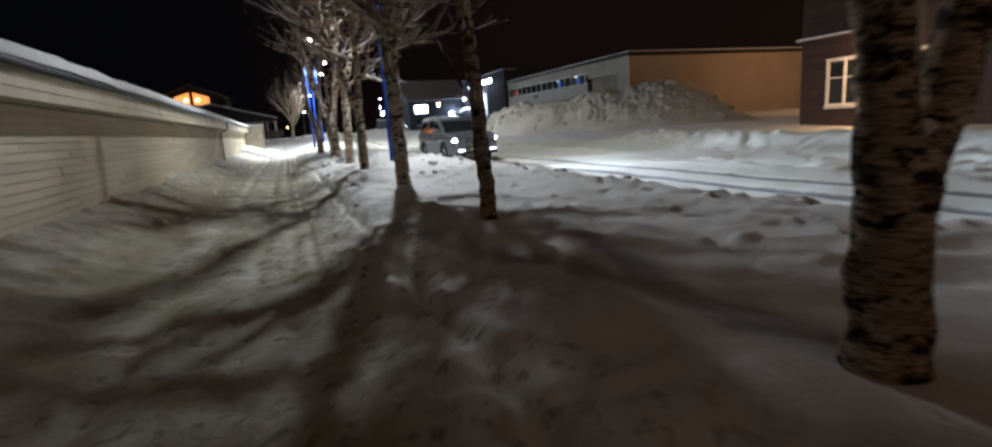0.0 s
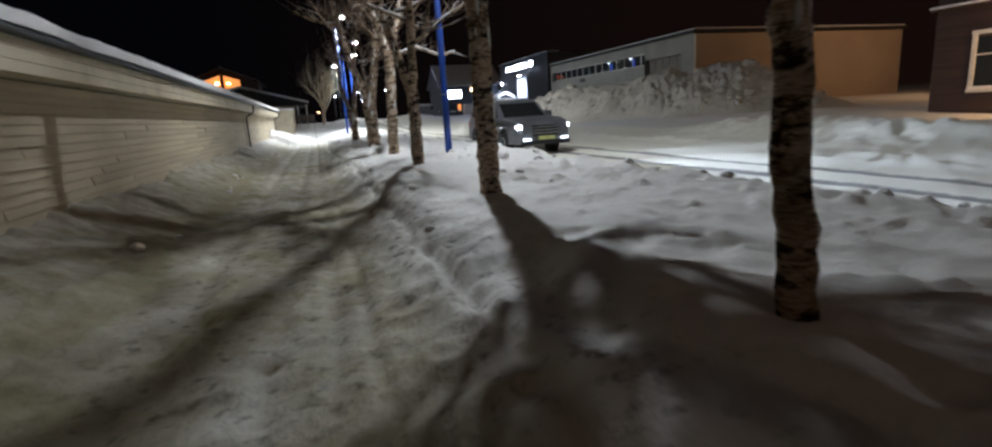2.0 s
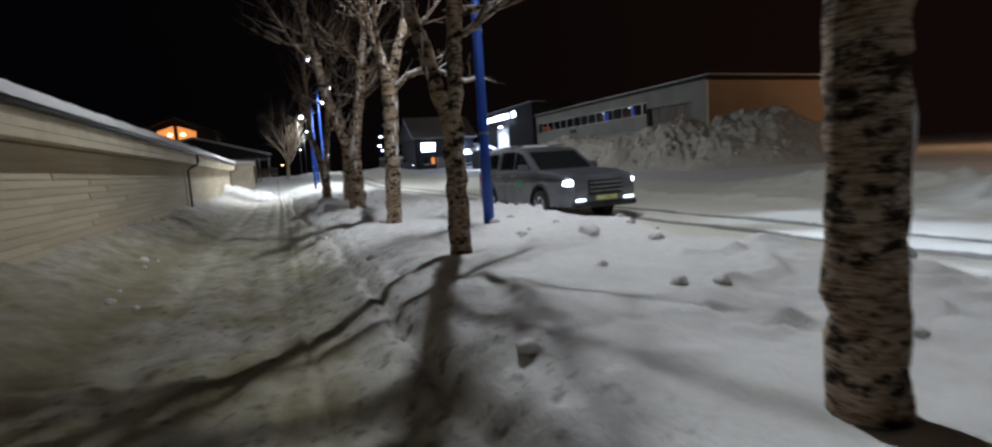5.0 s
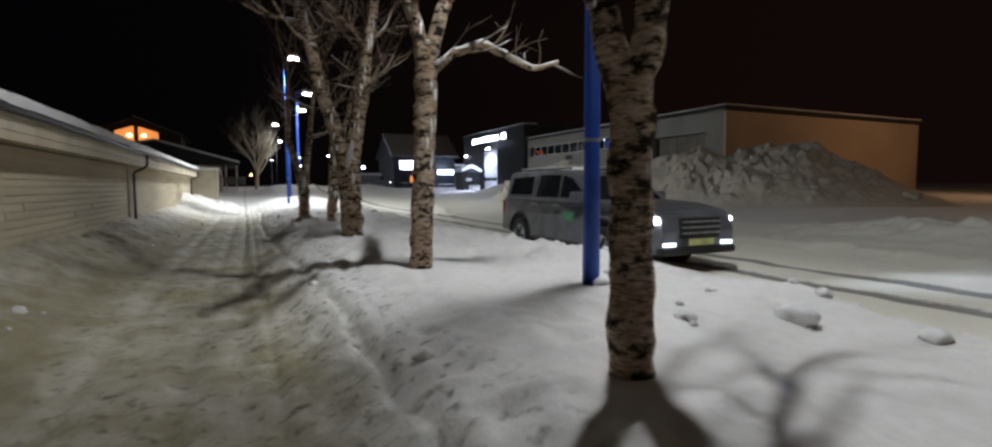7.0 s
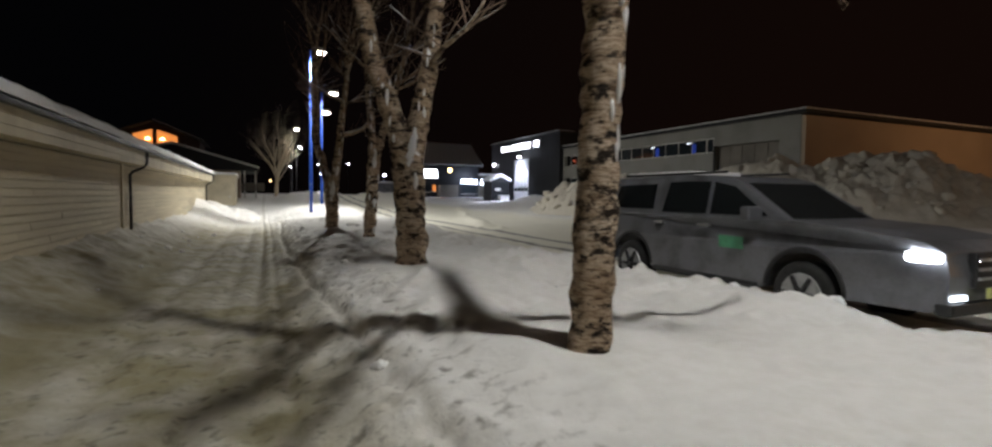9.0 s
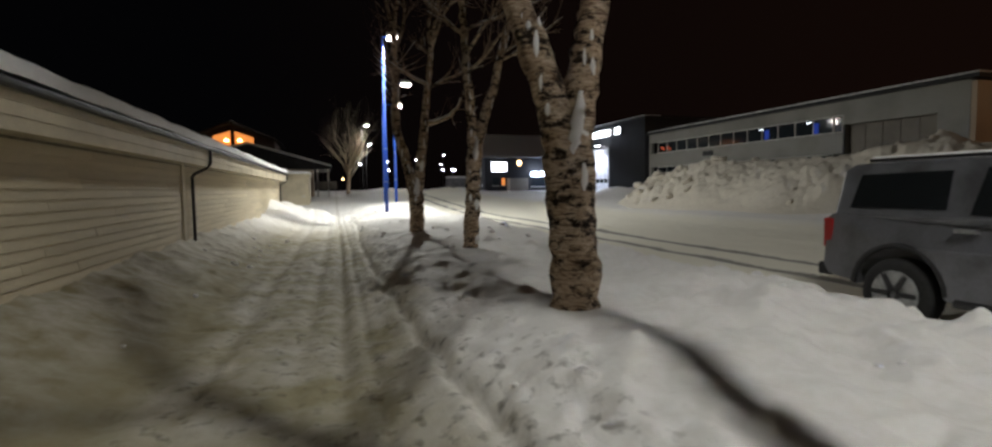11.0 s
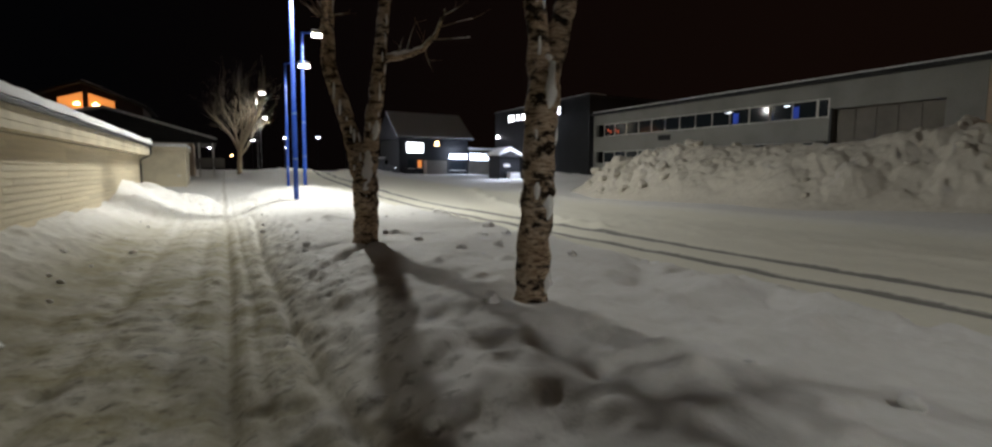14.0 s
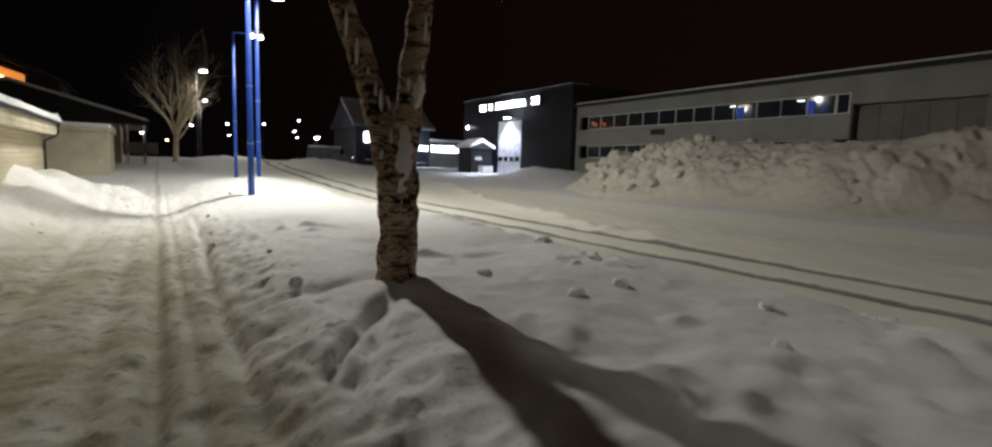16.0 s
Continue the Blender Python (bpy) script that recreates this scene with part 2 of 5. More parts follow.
CAR_GLASS = glass_pane("car_glass", (0.012, 0.014, 0.015))
HEADLIGHT = glowing("headlight_glass", (0.90, 0.95, 1.0), 14.0)
CLOD_SNOW = material("clod_snow", (0.84, 0.84, 0.84), 0.75, dark=(0.74, 0.73, 0.70), scale=1.5, fine=7, bump=0.2, depth=0.004)
GREEN_DECAL = material("green_decal", (0.10, 0.36, 0.20), 0.5)
YELLOW_PLATE = material("pale_plate", (0.62, 0.65, 0.25), 0.5)
TAIL_RED = material("tail_light_red", (0.35, 0.01, 0.01), 0.3)
ORANGE_LAMP = glowing("sodium_lamp", (1.0, 0.42, 0.10), 20.0)


# ---- small builders ----
SHEAR = 0.026


def at(u, s):
    """Street coordinates to world: u across, s along the street."""
    return u + SHEAR * s, s


def mesh_of(bm, name, smooth=False):
    me = bpy.data.meshes.new(name)
    bm.to_mesh(me)
    bm.free()
    if smooth:
        for p in me.polygons:
            p.use_smooth = True
    return me


def part(name, bm, mat, parent=None, label="", smooth=False):
    me = bm if isinstance(bm, bpy.types.Mesh) else mesh_of(bm, name, smooth)
    if mat and not me.materials:
        me.materials.append(mat)
    ob = new(name, me)
    ob.parent = parent
    if label:
        ob["label"] = label
    return ob


def thing(name, place, label, category, group="", kind="", turn=0):
    ob = new(name)
    ob.empty_display_size = 0.2
    ob.matrix_basis = pose(*place, 0, 0, turn)
    return tagged(ob, label, category, group, kind)


def box(bm, lo, hi, bevel=0.0):
    lo, hi = Vector(lo), Vector(hi)
    r = bmesh.ops.create_cube(bm, size=1)
    bmesh.ops.transform(bm, verts=r["verts"], matrix=Matrix.Translation((lo + hi) / 2) @ Matrix.Diagonal((*(hi - lo), 1)))
    if bevel:
        es = list({e for v in r["verts"] for e in v.link_edges})
        bmesh.ops.bevel(bm, geom=es, offset=bevel, segments=2, affect="EDGES", profile=0.6)
    return bm


def a_box(lo, hi, bevel=0.0):
    return box(bmesh.new(), lo, hi, bevel)


def prism(points, lo, hi, axis="y"):
    """A closed solid: a polygon of (a, z) points drawn out along an axis."""
    bm = bmesh.new()
    mk = (lambda a, z, d: (a, d, z)) if axis == "y" else (lambda a, z, d: (d, a, z))
    f0 = [bm.verts.new(mk(a, z, lo)) for a, z in points]
    f1 = [bm.verts.new(mk(a, z, hi)) for a, z in points]
    bm.faces.new(f0)
    bm.faces.new(f1[::-1])
    for i in range(len(points)):
        j = (i + 1) % len(points)
        bm.faces.new((f0[j], f0[i], f1[i], f1[j]))
    bmesh.ops.recalc_face_normals(bm, faces=bm.faces[:])
    return bm


def tube(bm, pts, sides=8, rough=0.0, rng=None, cap=True):
    """A round limb along points (x, y, z, radius)."""
    ring0 = None
    pts = [(Vector(p[:3]), p[3]) for p in pts]
    n = len(pts)
    side = None
    for i, (p, r) in enumerate(pts):
        d = (pts[min(i + 1, n - 1)][0] - pts[max(i - 1, 0)][0]).normalized()
        if side is None:
            side = d.orthogonal().normalized()
        side = (side - d * side.dot(d)).normalized()
        up = d.cross(side)
        ring = []
        for k in range(sides):
            a = 2 * math.pi * k / sides
            rr = r * (1 + (rng.uniform(-rough, rough) if rng else 0))
            ring.append(bm.verts.new(p + (side * math.cos(a) + up * math.sin(a)) * rr))
        if ring0:
            for k in range(sides):
                bm.faces.new((ring0[k], ring0[(k + 1) % sides], ring[(k + 1) % sides], ring[k]))
        elif cap:
            bm.faces.new(ring[::-1])
        ring0 = ring
    if cap:
        bm.faces.new(ring0)
    return bm


def a_tube(pts, sides=10):
    return tube(bmesh.new(), pts, sides)


def rnd_grid(seed):
    return np.random.default_rng(seed).random((256, 256))


GRIDS = [rnd_grid(k) for k in range(6)]


def field(x, y, size, k=0):
    """Smooth random heights between -1 and 1, with bumps of about that size."""
    g = GRIDS[k % 6]
    turn_by = 0.5 + 0.83 * k
    ca, sa = math.cos(turn_by), math.sin(turn_by)
    a, b = (x * ca - y * sa) / size + 17.3 * k, (x * sa + y * ca) / size + 5.1 * k
    i, j = np.floor(a).astype(int), np.floor(b).astype(int)
    fa, fb = a - i, b - j
    fa, fb = fa * fa * (3 - 2 * fa), fb * fb * (3 - 2 * fb)
    g00, g10 = g[i % 256, j % 256], g[(i + 1) % 256, j % 256]
    g01, g11 = g[i % 256, (j + 1) % 256], g[(i + 1) % 256, (j + 1) % 256]
    return 2 * ((g00 * (1 - fa) + g10 * fa) * (1 - fb) + (g01 * (1 - fa) + g11 * fa) * fb) - 1


def smooth(x, a, b):
    t = np.clip((x - a) / (b - a), 0, 1)
    return t * t * (3 - 2 * t)


def sheet(name, xs, ys, zs, mat):
    """A grid mesh from two axes (arrays of x and y, both 2D) and heights."""
    nu, ns = zs.shape
    co = np.stack([xs, ys, zs], -1).reshape(-1, 3)
    idx = np.arange(nu * ns).reshape(nu, ns)
    quads = np.stack([idx[:-1, :-1], idx[1:, :-1], idx[1:, 1:], idx[:-1, 1:]], -1).reshape(-1, 4)
    me = bpy.data.meshes.new(name)
    me.from_pydata(co.tolist(), [], quads.tolist())
    me.materials.append(mat)
    me.polygons.foreach_set("use_smooth", np.ones(len(quads), dtype=bool))
    return me


# ---- ground ----
TREES_US = [(2.06, 0.84), (1.985, 4.98), (2.0, 9.68), (1.89, 14.23), (1.96, 18.39), (1.90, 22.81), (2.24, 28.08), (1.90, 32.61)]
FEET = [(*us, z) for us, z in zip(TREES_US, (0.20, 0.23, 0.21, 0.24, 0.25, 0.29, 0.25, 0.21))] + [(3.04, 16.19, 0.34)]


def rises(s, u):
    return 0.95 * smooth(u, 12, 24) * smooth(s, 5, 45) + 1.0 * smooth(s, 44, 78) * (1 - smooth(u, 12, 24)) + 0.4 * smooth(s, 75, 120)


def ground_height(u, s):
    cross_u = [-2000, -3.6, -3.2, -2.6, -2.1, -1.7, -0.1, 0.40, 0.95, 1.7, 4.3, 5.0, 5.4, 5.9, 13.5, 15.0, 17.0, 2000]
    cross_z = [0.4, 0.40, 0.37, 0.13, -0.09, -0.19, -0.20, -0.10, 0.13, 0.26, 0.24, 0.22, 0.07, -0.14, -0.15, 0.02, 0.0, 0.0]
    wob = 0.16 * field(u * 0, s, 1.7, 1) + 0.07 * field(u * 0, s, 0.5, 2)
    z = np.interp(u + wob * (0.35 + 0.65 * smooth(u, -1.5, 0.5)), cross_u, cross_z)
    # the street and path open into a junction further on
    cross = smooth(s, 50, 57)
    z = z * (1 - cross) + cross * (-0.15)
    z = z + rises(s, u)
    near = smooth(u, -3.5, -3.0) * (1 - smooth(u, 5.6, 6.2)) * (1 - cross)
    verge = smooth(u, 0.5, 1.3) * (1 - smooth(u, 5.3, 5.9)) * (1 - cross)
    bank = (1 - smooth(u, -2.3, -1.5)) * smooth(u, -4, -3.3) * (1 - cross)
    path = near * (1 - verge) * (1 - bank)
    churn = smooth(field(u, s, 2.9, 0), -0.25, 0.45)
    z = z + verge * (0.075 * field(u, s, 1.6, 3) + (0.025 + 0.05 * churn) * field(u, s, 0.55, 4) + (0.006 + 0.028 * churn) * field(u, s, 0.21, 5))
    z = z + verge * (0.010 + 0.012 * churn) * field(u, s, 0.13, 2)
    lumps = np.clip(field(u, s, 0.30, 0) - 0.35, 0, 1)
    z = z + verge * 0.14 * lumps * smooth(field(u, s, 2.3, 2), -0.1, 0.6)
    # churned, crumbly stretches of verge; smooth untouched snow beside the second post
    calm = 1 - 0.85 * smooth(s, 10.8, 12.0) * (1 - smooth(s, 16.5, 18.5)) * smooth(u, 1.4, 1.9)
    calm = calm * np.interp(s, [0, 10, 19, 22, 24.5, 27, 29, 40], [0.65, 0.65, 0.55, 0.85, 0.4, 0.3, 0.22, 0.22])
    ridged = 1 - 2 * np.abs(field(u + 11, s, 0.52, 2))
    z = z + verge * calm * (0.035 * ridged + 0.022 * field(u + 5, s, 0.24, 1) + 0.009 * field(u, s, 0.11, 3))
    z = z + verge * calm * 0.16 * np.clip(field(u + 3, s, 0.17, 5) - 0.42, 0, 1) * smooth(field(u, s, 1.3, 0), -0.2, 0.5)
    z = z - verge * calm * 0.13 * np.clip(field(u - 9, s, 0.31, 0) - 0.45, 0, 1)
    deep = np.exp(-(((u - 3.6) / 1.3) ** 2 + ((s - 22.2) / 1.6) ** 2))
    z = z + deep * (0.13 * field(u, s, 0.62, 1) + 0.09 * field(u, s, 0.3, 4) + 0.03 * field(u, s, 0.15, 0))
    pits = np.clip(field(u, s, 0.23, 2) - 0.45, 0, 1)
    edge = np.exp(-((u - 0.8) / 0.45) ** 2) * (1 - cross)
    z = z - edge * (0.10 * pits + 0.04 * np.abs(field(u + 8, s, 0.16, 3)) + 0.05 * np.abs(field(u, s, 0.34, 1)) - 0.02)
    holes = np.clip(field(u, s, 0.27, 1) - 0.62, 0, 1)
    z = z - verge * calm * 0.30 * holes * smooth(field(u, s, 1.9, 5), -0.2, 0.4)
    z = z + (path + bank) * (0.012 * field(u + 2, s, 0.26, 4) + 0.009 * field(u, s, 0.12, 1) + 0.006 * field(u + 6, s, 0.085, 5))
    z = z + bank * (0.07 * field(u, s, 0.8, 1) + 0.05 * np.clip(field(u, s, 0.22, 3), 0, 1))
    z = z + path * (0.022 * field(u, s, 0.9, 5) + 0.007 * field(u, s, 0.36, 4) - 0.12 * np.clip(field(u, s, 0.27, 1) - 0.58, 0, 1) - 0.05 * np.clip(field(u + 7, s, 0.42, 3) - 0.5, 0, 1))
    # sledge and wheel ruts along the path
    for c, w, d in ((-0.10, 0.07, 0.015 + 0.055 * smooth(s, 22, 27)), (-0.50, 0.10, 0.03), (-1.25, 0.12, 0.04), (0.14, 0.04, 0.03)):
        z = z - path * d * np.exp(-((u - c - 0.05 * field(u * 0, s, 4.0, 0)) / w) ** 2)
    # crack where the plough cut the verge, and small clods towards the road
    cut_line = np.interp(s, [5, 19, 24, 28, 34, 40], [0.79, 0.79, 0.56, 0.47, 0.46, 0.60]) + 0.035 * field(u * 0, s, 0.5, 1)
    z = z - 0.085 * np.exp(-((u - cut_line) / 0.055) ** 2) * (1 - smooth(s, 40, 43)) * (0.55 + 0.45 * smooth(field(u, s, 0.9, 4), -0.6, 0.2))
    steps = np.clip(field(u + 15, s, 0.24, 2) - 0.25, 0, 1) * np.exp(-((u - cut_line + 0.22) / 0.2) ** 2)
    z = z - 0.09 * steps * (1 - cross)
    z = z + 0.085 * smooth(u, 3.2, 4.2) * (1 - smooth(u, 5.6, 6.0)) * (1 - cross) * np.clip(field(u, s, 0.19, 4) - 0.25, 0, 1) * smooth(field(u, s, 1.5, 1), -0.4, 0.3)
    # a trodden trench from the path to the last birch
    cut = smooth(u, 0.75, 0.95) * (1 - smooth(u, 1.75, 1.95)) * (0.75 + 0.6 * field(u, s, 0.22, 3))
    for line, w, d in ((32.75 + 0.10 * np.sin(u * 3.0), 0.09, 0.17), (32.45 - 1.25 * (1.9 - u), 0.10, 0.17), (31.9 - 1.6 * (1.6 - u), 0.12, 0.10)):
        z = z - d * cut * np.exp(-((s - line) / w) ** 2)
    # a trampled patch on the verge
    patch = np.exp(-(((u - 1.25) / 0.5) ** 2 + ((s - 14.4) / 0.5) ** 2))
    z = z + patch * (0.05 * field(u, s, 0.15, 4) + 0.04 * field(u, s, 0.27, 1) - 0.03)
    # road: shallow wheel tracks and loose edges
    road = smooth(u, 5.8, 6.2) * (1 - smooth(u, 13.0, 14.0))
    for c in (7.38, 8.62):
        z = z - road * 0.03 * np.exp(-((u - c) / 0.16) ** 2)
    z = z + road * 0.012 * field(u, s, 0.5, 2) + 0.04 * np.exp(-((u - 5.75) / 0.2) ** 2) * np.clip(field(u, s, 0.25, 5), 0, 1) * (1 - cross)
    # ploughed ridge on the far side of the carriageway
    ridge = np.exp(-((u - 14.6) / 1.3) ** 2) * (1 - smooth(s, 18, 24))
    z = z + ridge * (0.36 + 0.05 * field(u, s, 0.7, 1) + (0.05 + 0.06 * smooth(s, 9, 14)) * (np.abs(field(u, s, 0.45, 3)) + 0.8 * field(u, s, 0.27, 5)))
    loose = smooth(u, 9.6, 10.4) * (1 - smooth(u, 13.2, 14.0)) * (1 - cross)
    z = z + loose * (0.035 * np.clip(field(u, s, 0.5, 4), 0, 1) + 0.02 * field(u, s, 0.24, 2))
    z = z + np.exp(-((u - 11.6) / 0.35) ** 2) * smooth(s, 14, 18) * (1 - smooth(s, 26, 32)) * (0.12 + 0.14 * np.clip(field(u, s, 0.4, 0), 0, 1))
    # windrow of loose snow that the plough left where the forecourt opens
    row = np.exp(-((u - np.interp(s, [33, 38, 41, 49, 56], [8.9, 9.3, 10.3, 12.4, 14.6])) / 0.45) ** 2) * smooth(s, 33, 37) * (1 - smooth(s, 54, 58))
    z = z + row * (0.10 + 0.14 * np.clip(field(u, s, 0.55, 1), 0, 1) + 0.06 * field(u, s, 0.28, 3))
    # mounds at the corner by the poles and beside the wall's end
    for mu, ms, r, h in ((2.4, 45.5, 1.7, 0.22), (3.0, 50.0, 2.0, 0.32), (-2.2, 44.5, 1.0, 0.42), (-2.9, 46.5, 1.2, 0.5), (-1.3, 47.6, 1.3, 0.45), (-2.4, 49.4, 1.3, 0.5),
                         (3.5, 71.0, 2.6, 0.7), (6.0, 76.0, 3.0, 0.6), (14.0, 84.0, 4.0, 0.7), (22.0, 55.0, 2.2, 0.5), (22.3, 58.0, 1.6, 0.5)):
        d2 = ((u - mu) ** 2 + (s - ms) ** 2) / r ** 2
        z = z + h * np.exp(-d2) * (1 + 0.35 * field(u, s, 0.6, 3))
    z = z + 0.05 * field(u, s, 3.0, 4) * (1 - near) * (1 - road)
    # wells round the stems
    for tu, ts, tz in FEET:
        d2 = (u - tu) ** 2 + (s - ts) ** 2
        z = z + 0.85 * np.exp(-d2 / 0.45) * (tz - z)
        z = z - 0.05 * np.exp(-d2 / 0.05) + 0.05 * np.exp(-d2 / 0.35)
    return z


def axis(stretches):
    out = [np.arange(a, b, st) for a, b, st in stretches]
    return np.concatenate(out)


far_out = np.array([1.6 ** k for k in range(1, 15)])
gu = np.concatenate([-4.4 - far_out[::-1] * 2.0, axis([(-4.4, -3.4, 0.3), (-3.4, 6.2, 0.04), (6.2, 16.0, 0.11), (16.0, 45.0, 0.8)]), 45 + far_out * 2.0])
gs = np.concatenate([-6.0 - far_out[::-1] * 2.0, axis([(-6, 0, 0.25), (0, 38, 0.04), (38, 60, 0.2), (60, 125, 0.6)]), 125 + far_out * 2.0])
GU, GS = np.meshgrid(gu, gs, indexing="ij")
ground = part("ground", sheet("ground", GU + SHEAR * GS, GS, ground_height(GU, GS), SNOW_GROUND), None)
tagged(ground, "snow-covered street, trodden path and lumpy verge at night", "ground", kind="structure")


def ground_z(x, y):
    u = np.array([[x - SHEAR * y]])
    return float(ground_height(u, np.array([[y]]))[0, 0])


# ---- garage row along the path ----
WALL_U, EAVE_U, WALL_END = -3.2, -2.80, 50.6
TURN_DEG = -math.degrees(math.atan(SHEAR))


def garage_row():
    g = thing("garage_row", (*at(0, 0), 0.06), "long low cream weatherboard garage with snowy flat roof", "garage", turn=TURN_DEG)
    part("wall", a_box((WALL_U - 6, -9, -0.3), (WALL_U - 0.03, WALL_END, 2.27)), BACKING, g)
    part("soffit", a_box((WALL_U - 0.03, -9, 1.91), (EAVE_U - 0.03, WALL_END + 0.3, 1.95)), CREAM_TRIM, g)
    for z0, z1 in ((1.88, 2.005), (2.01, 2.135), (2.14, 2.27)):
        part("fascia_board", prism([(EAVE_U - 0.03, z0), (EAVE_U + 0.004, z0), (EAVE_U - 0.006, z1), (EAVE_U - 0.03, z1)], -9, WALL_END + 0.3), CREAM_TRIM, g)
    part("end_fascia", a_box((WALL_U - 6, WALL_END + 0.303, 1.88), (EAVE_U + 0.004, WALL_END + 0.33, 2.27)), CREAM_TRIM, g)
    part("roof", a_box((WALL_U - 6.2, -9, 2.273), (EAVE_U, WALL_END + 0.35, 2.31)), ROOF_DARK, g)
    part("corner_board", a_box((WALL_U - 0.02, WALL_END - 0.02, -0.2), (WALL_U + 0.035, WALL_END + 0.04, 1.91), 0.006), CREAM_TRIM, g)
    part("vertical_trim", a_box((WALL_U + 0.018, 30.8, -0.2), (WALL_U + 0.045, 31.0, 1.91), 0.005), CREAM_TRIM, g)
    gut = bmesh.new()
    tube(gut, [(EAVE_U + 0.05, y, 2.28 - 0.0002 * y, 0.055) for y in np.linspace(-9, WALL_END + 0.3, 30)], 8)
    part("gutter", gut, BLACK_METAL, g, "black round gutter", True)
    # snow lies on the roof, rounded over its edge
    nx, ny = 14, 420
    xs = np.linspace(0, 1, nx)
    ys = np.linspace(-9, WALL_END + 0.38, ny)
    X, Y = np.meshgrid(xs, ys, indexing="ij")
    U = EAVE_U + 0.09 - 5.6 * (1 - X) ** 1.9
    Z = 2.33 + 0.29 * (1 - X ** 9) + 0.014 * field(U, Y, 1.6, 2) + 0.012 * field(U, Y, 0.4, 3) * (1 - X ** 6)
    U = U + 0.035 * field(X * 0, Y, 0.7, 1) + 0.02 * field(X * 0, Y, 0.25, 4)
    me = sheet("roof_snow", U, Y, Z, SNOW)
    roof_snow = part("roof_snow", me, None, g, "thick white snow")
    mod_edge = bmesh.new()
    box(mod_edge, (EAVE_U - 5.4, WALL_END + 0.3, 2.315), (EAVE_U + 0.02, WALL_END + 0.37, 2.60), 0.03)
    part("snow_edge", mod_edge, SNOW, g)
    return g


def downpipe(s, parent=None):
    g = thing("downpipe", (*at(0, s), 0.06), "black metal downpipe on the cream garage wall", "downpipe", "downpipes on the garage", turn=TURN_DEG)
    x0, x1 = EAVE_U + 0.03, WALL_U + 0.085
    pts = [(x0 + 0.02, 0, 2.27, 0.034), (x0 + 0.02, 0, 1.99, 0.034), (x0, -0.01, 1.92, 0.034), (x0 - 0.07, -0.02, 1.84, 0.034), (x1 + 0.06, -0.04, 1.73, 0.034),
           (x1, -0.04, 1.66, 0.034), (x1, -0.04, 1.0, 0.034), (x1, -0.04, 0.2, 0.034)]
    part("pipe", a_tube(pts, 12), BLACK_METAL, g, smooth=True)
    for z in (1.45, 0.75):
        part("pipe_bracket", a_tube([(x1, -0.04, z - 0.02, 0.043), (x1, -0.04, z + 0.02, 0.043)], 12), BLACK_METAL, g)
    return g


garage = garage_row()
for s in (31.45, 50.45):
    downpipe(s)


def annex():
    g = thing("shed", (*at(0, 0), 0), "small cream flat-roofed shed with a cap of snow", "shed", turn=TURN_DEG)
    part("wall", a_box((-6.2, 60.6, -0.4), (-2.1, 65.0, 2.45)), CREAM_TRIM, g)
    part("roof_edge", a_box((-6.35, 60.45, 2.453), (-1.98, 65.1, 2.66), 0.01), CREAM_TRIM, g)
    part("roof_snow", a_box((-6.3, 60.42, 2.663), (-1.99, 65.05, 2.86), 0.06), SNOW, g)
    part("corner_board", a_box((-2.2, 60.56, -0.3), (-2.06, 60.6, 2.45)), CREAM_TRIM, g)
    part("wall_lamp", a_box((-2.55, 60.5, 0.95), (-2.35, 60.6, 1.05), 0.02), WHITE_PAINT, g)
    return g


annex()


# ---- lamp posts ----
def lamp_post(u, s, height=8.0, arm=0.95, watts=LAMP_WATTS, material_pole=BLUE, light=True, glow=LAMP_GLASS, turn=0, colour=LAMP_WARM, tilt=0.20, back=0.0):
    x, y = at(u, s)
    z = ground_z(x, y) - 0.15
    g = thing("lamp_post", (x, y, z), "tall blue painted steel street lamp post in the snow", "street lamp", "street lamps along the road", turn=turn)
    top = height - z
    part("pole", a_tube([(0, 0, 0, 0.085), (0, 0, 1.2, 0.083), (0, 0, 1.22, 0.078), (0, 0, top, 0.055)], 14), material_pole, g, smooth=True)
    for h in (1.55, 3.1):
        part("band", a_tube([(0, 0, h, 0.083), (0, 0, h + 0.035, 0.083)], 14), GALV, g, "steel strap")
    part("arm", a_tube([(0, 0, top - 0.1, 0.035), (0.12, 0, top - 0.02, 0.034), (0.3, 0, top, 0.032), (arm - 0.25, 0, top + 0.03, 0.03)], 10), material_pole, g, smooth=True)
    head = part("lamp_head", a_box((arm - 0.28, -0.13, top + 0.0), (arm + 0.32, 0.13, top + 0.11), 0.035), GALV, g, "grey lamp housing")
    part("lens", a_box((arm - 0.22, -0.14, top - 0.14), (arm + 0.30, 0.14, top - 0.003), 0.04), glow, head)
    part("snow_cap", a_box((arm - 0.26, -0.12, top + 0.112), (arm + 0.3, 0.12, top + 0.17), 0.025), SNOW, head)
    if light:
        p = (x + (arm + 0.04) * math.cos(radians(turn)), y + (arm + 0.04) * math.sin(radians(turn)), z + top - 0.20)
        lamp("SPOT", "street_light", p, watts, colour, 0.12, (p[0] + tilt, p[1] - back, p[2] - 1), 164, 0.4)
    return g


# unseen post behind the start; its weak orange light is added to warm shadows
lamp_post(3.04, -11.8, 8.4, 1.0, LAMP_WATTS * 0.075, glow=ORANGE_LAMP, colour=(1.0, 0.66, 0.40))
lamp_post(3.04, 16.19, 8.4, 0.16, LAMP_WATTS * 0.66, turn=18, tilt=0.15, back=0.12)
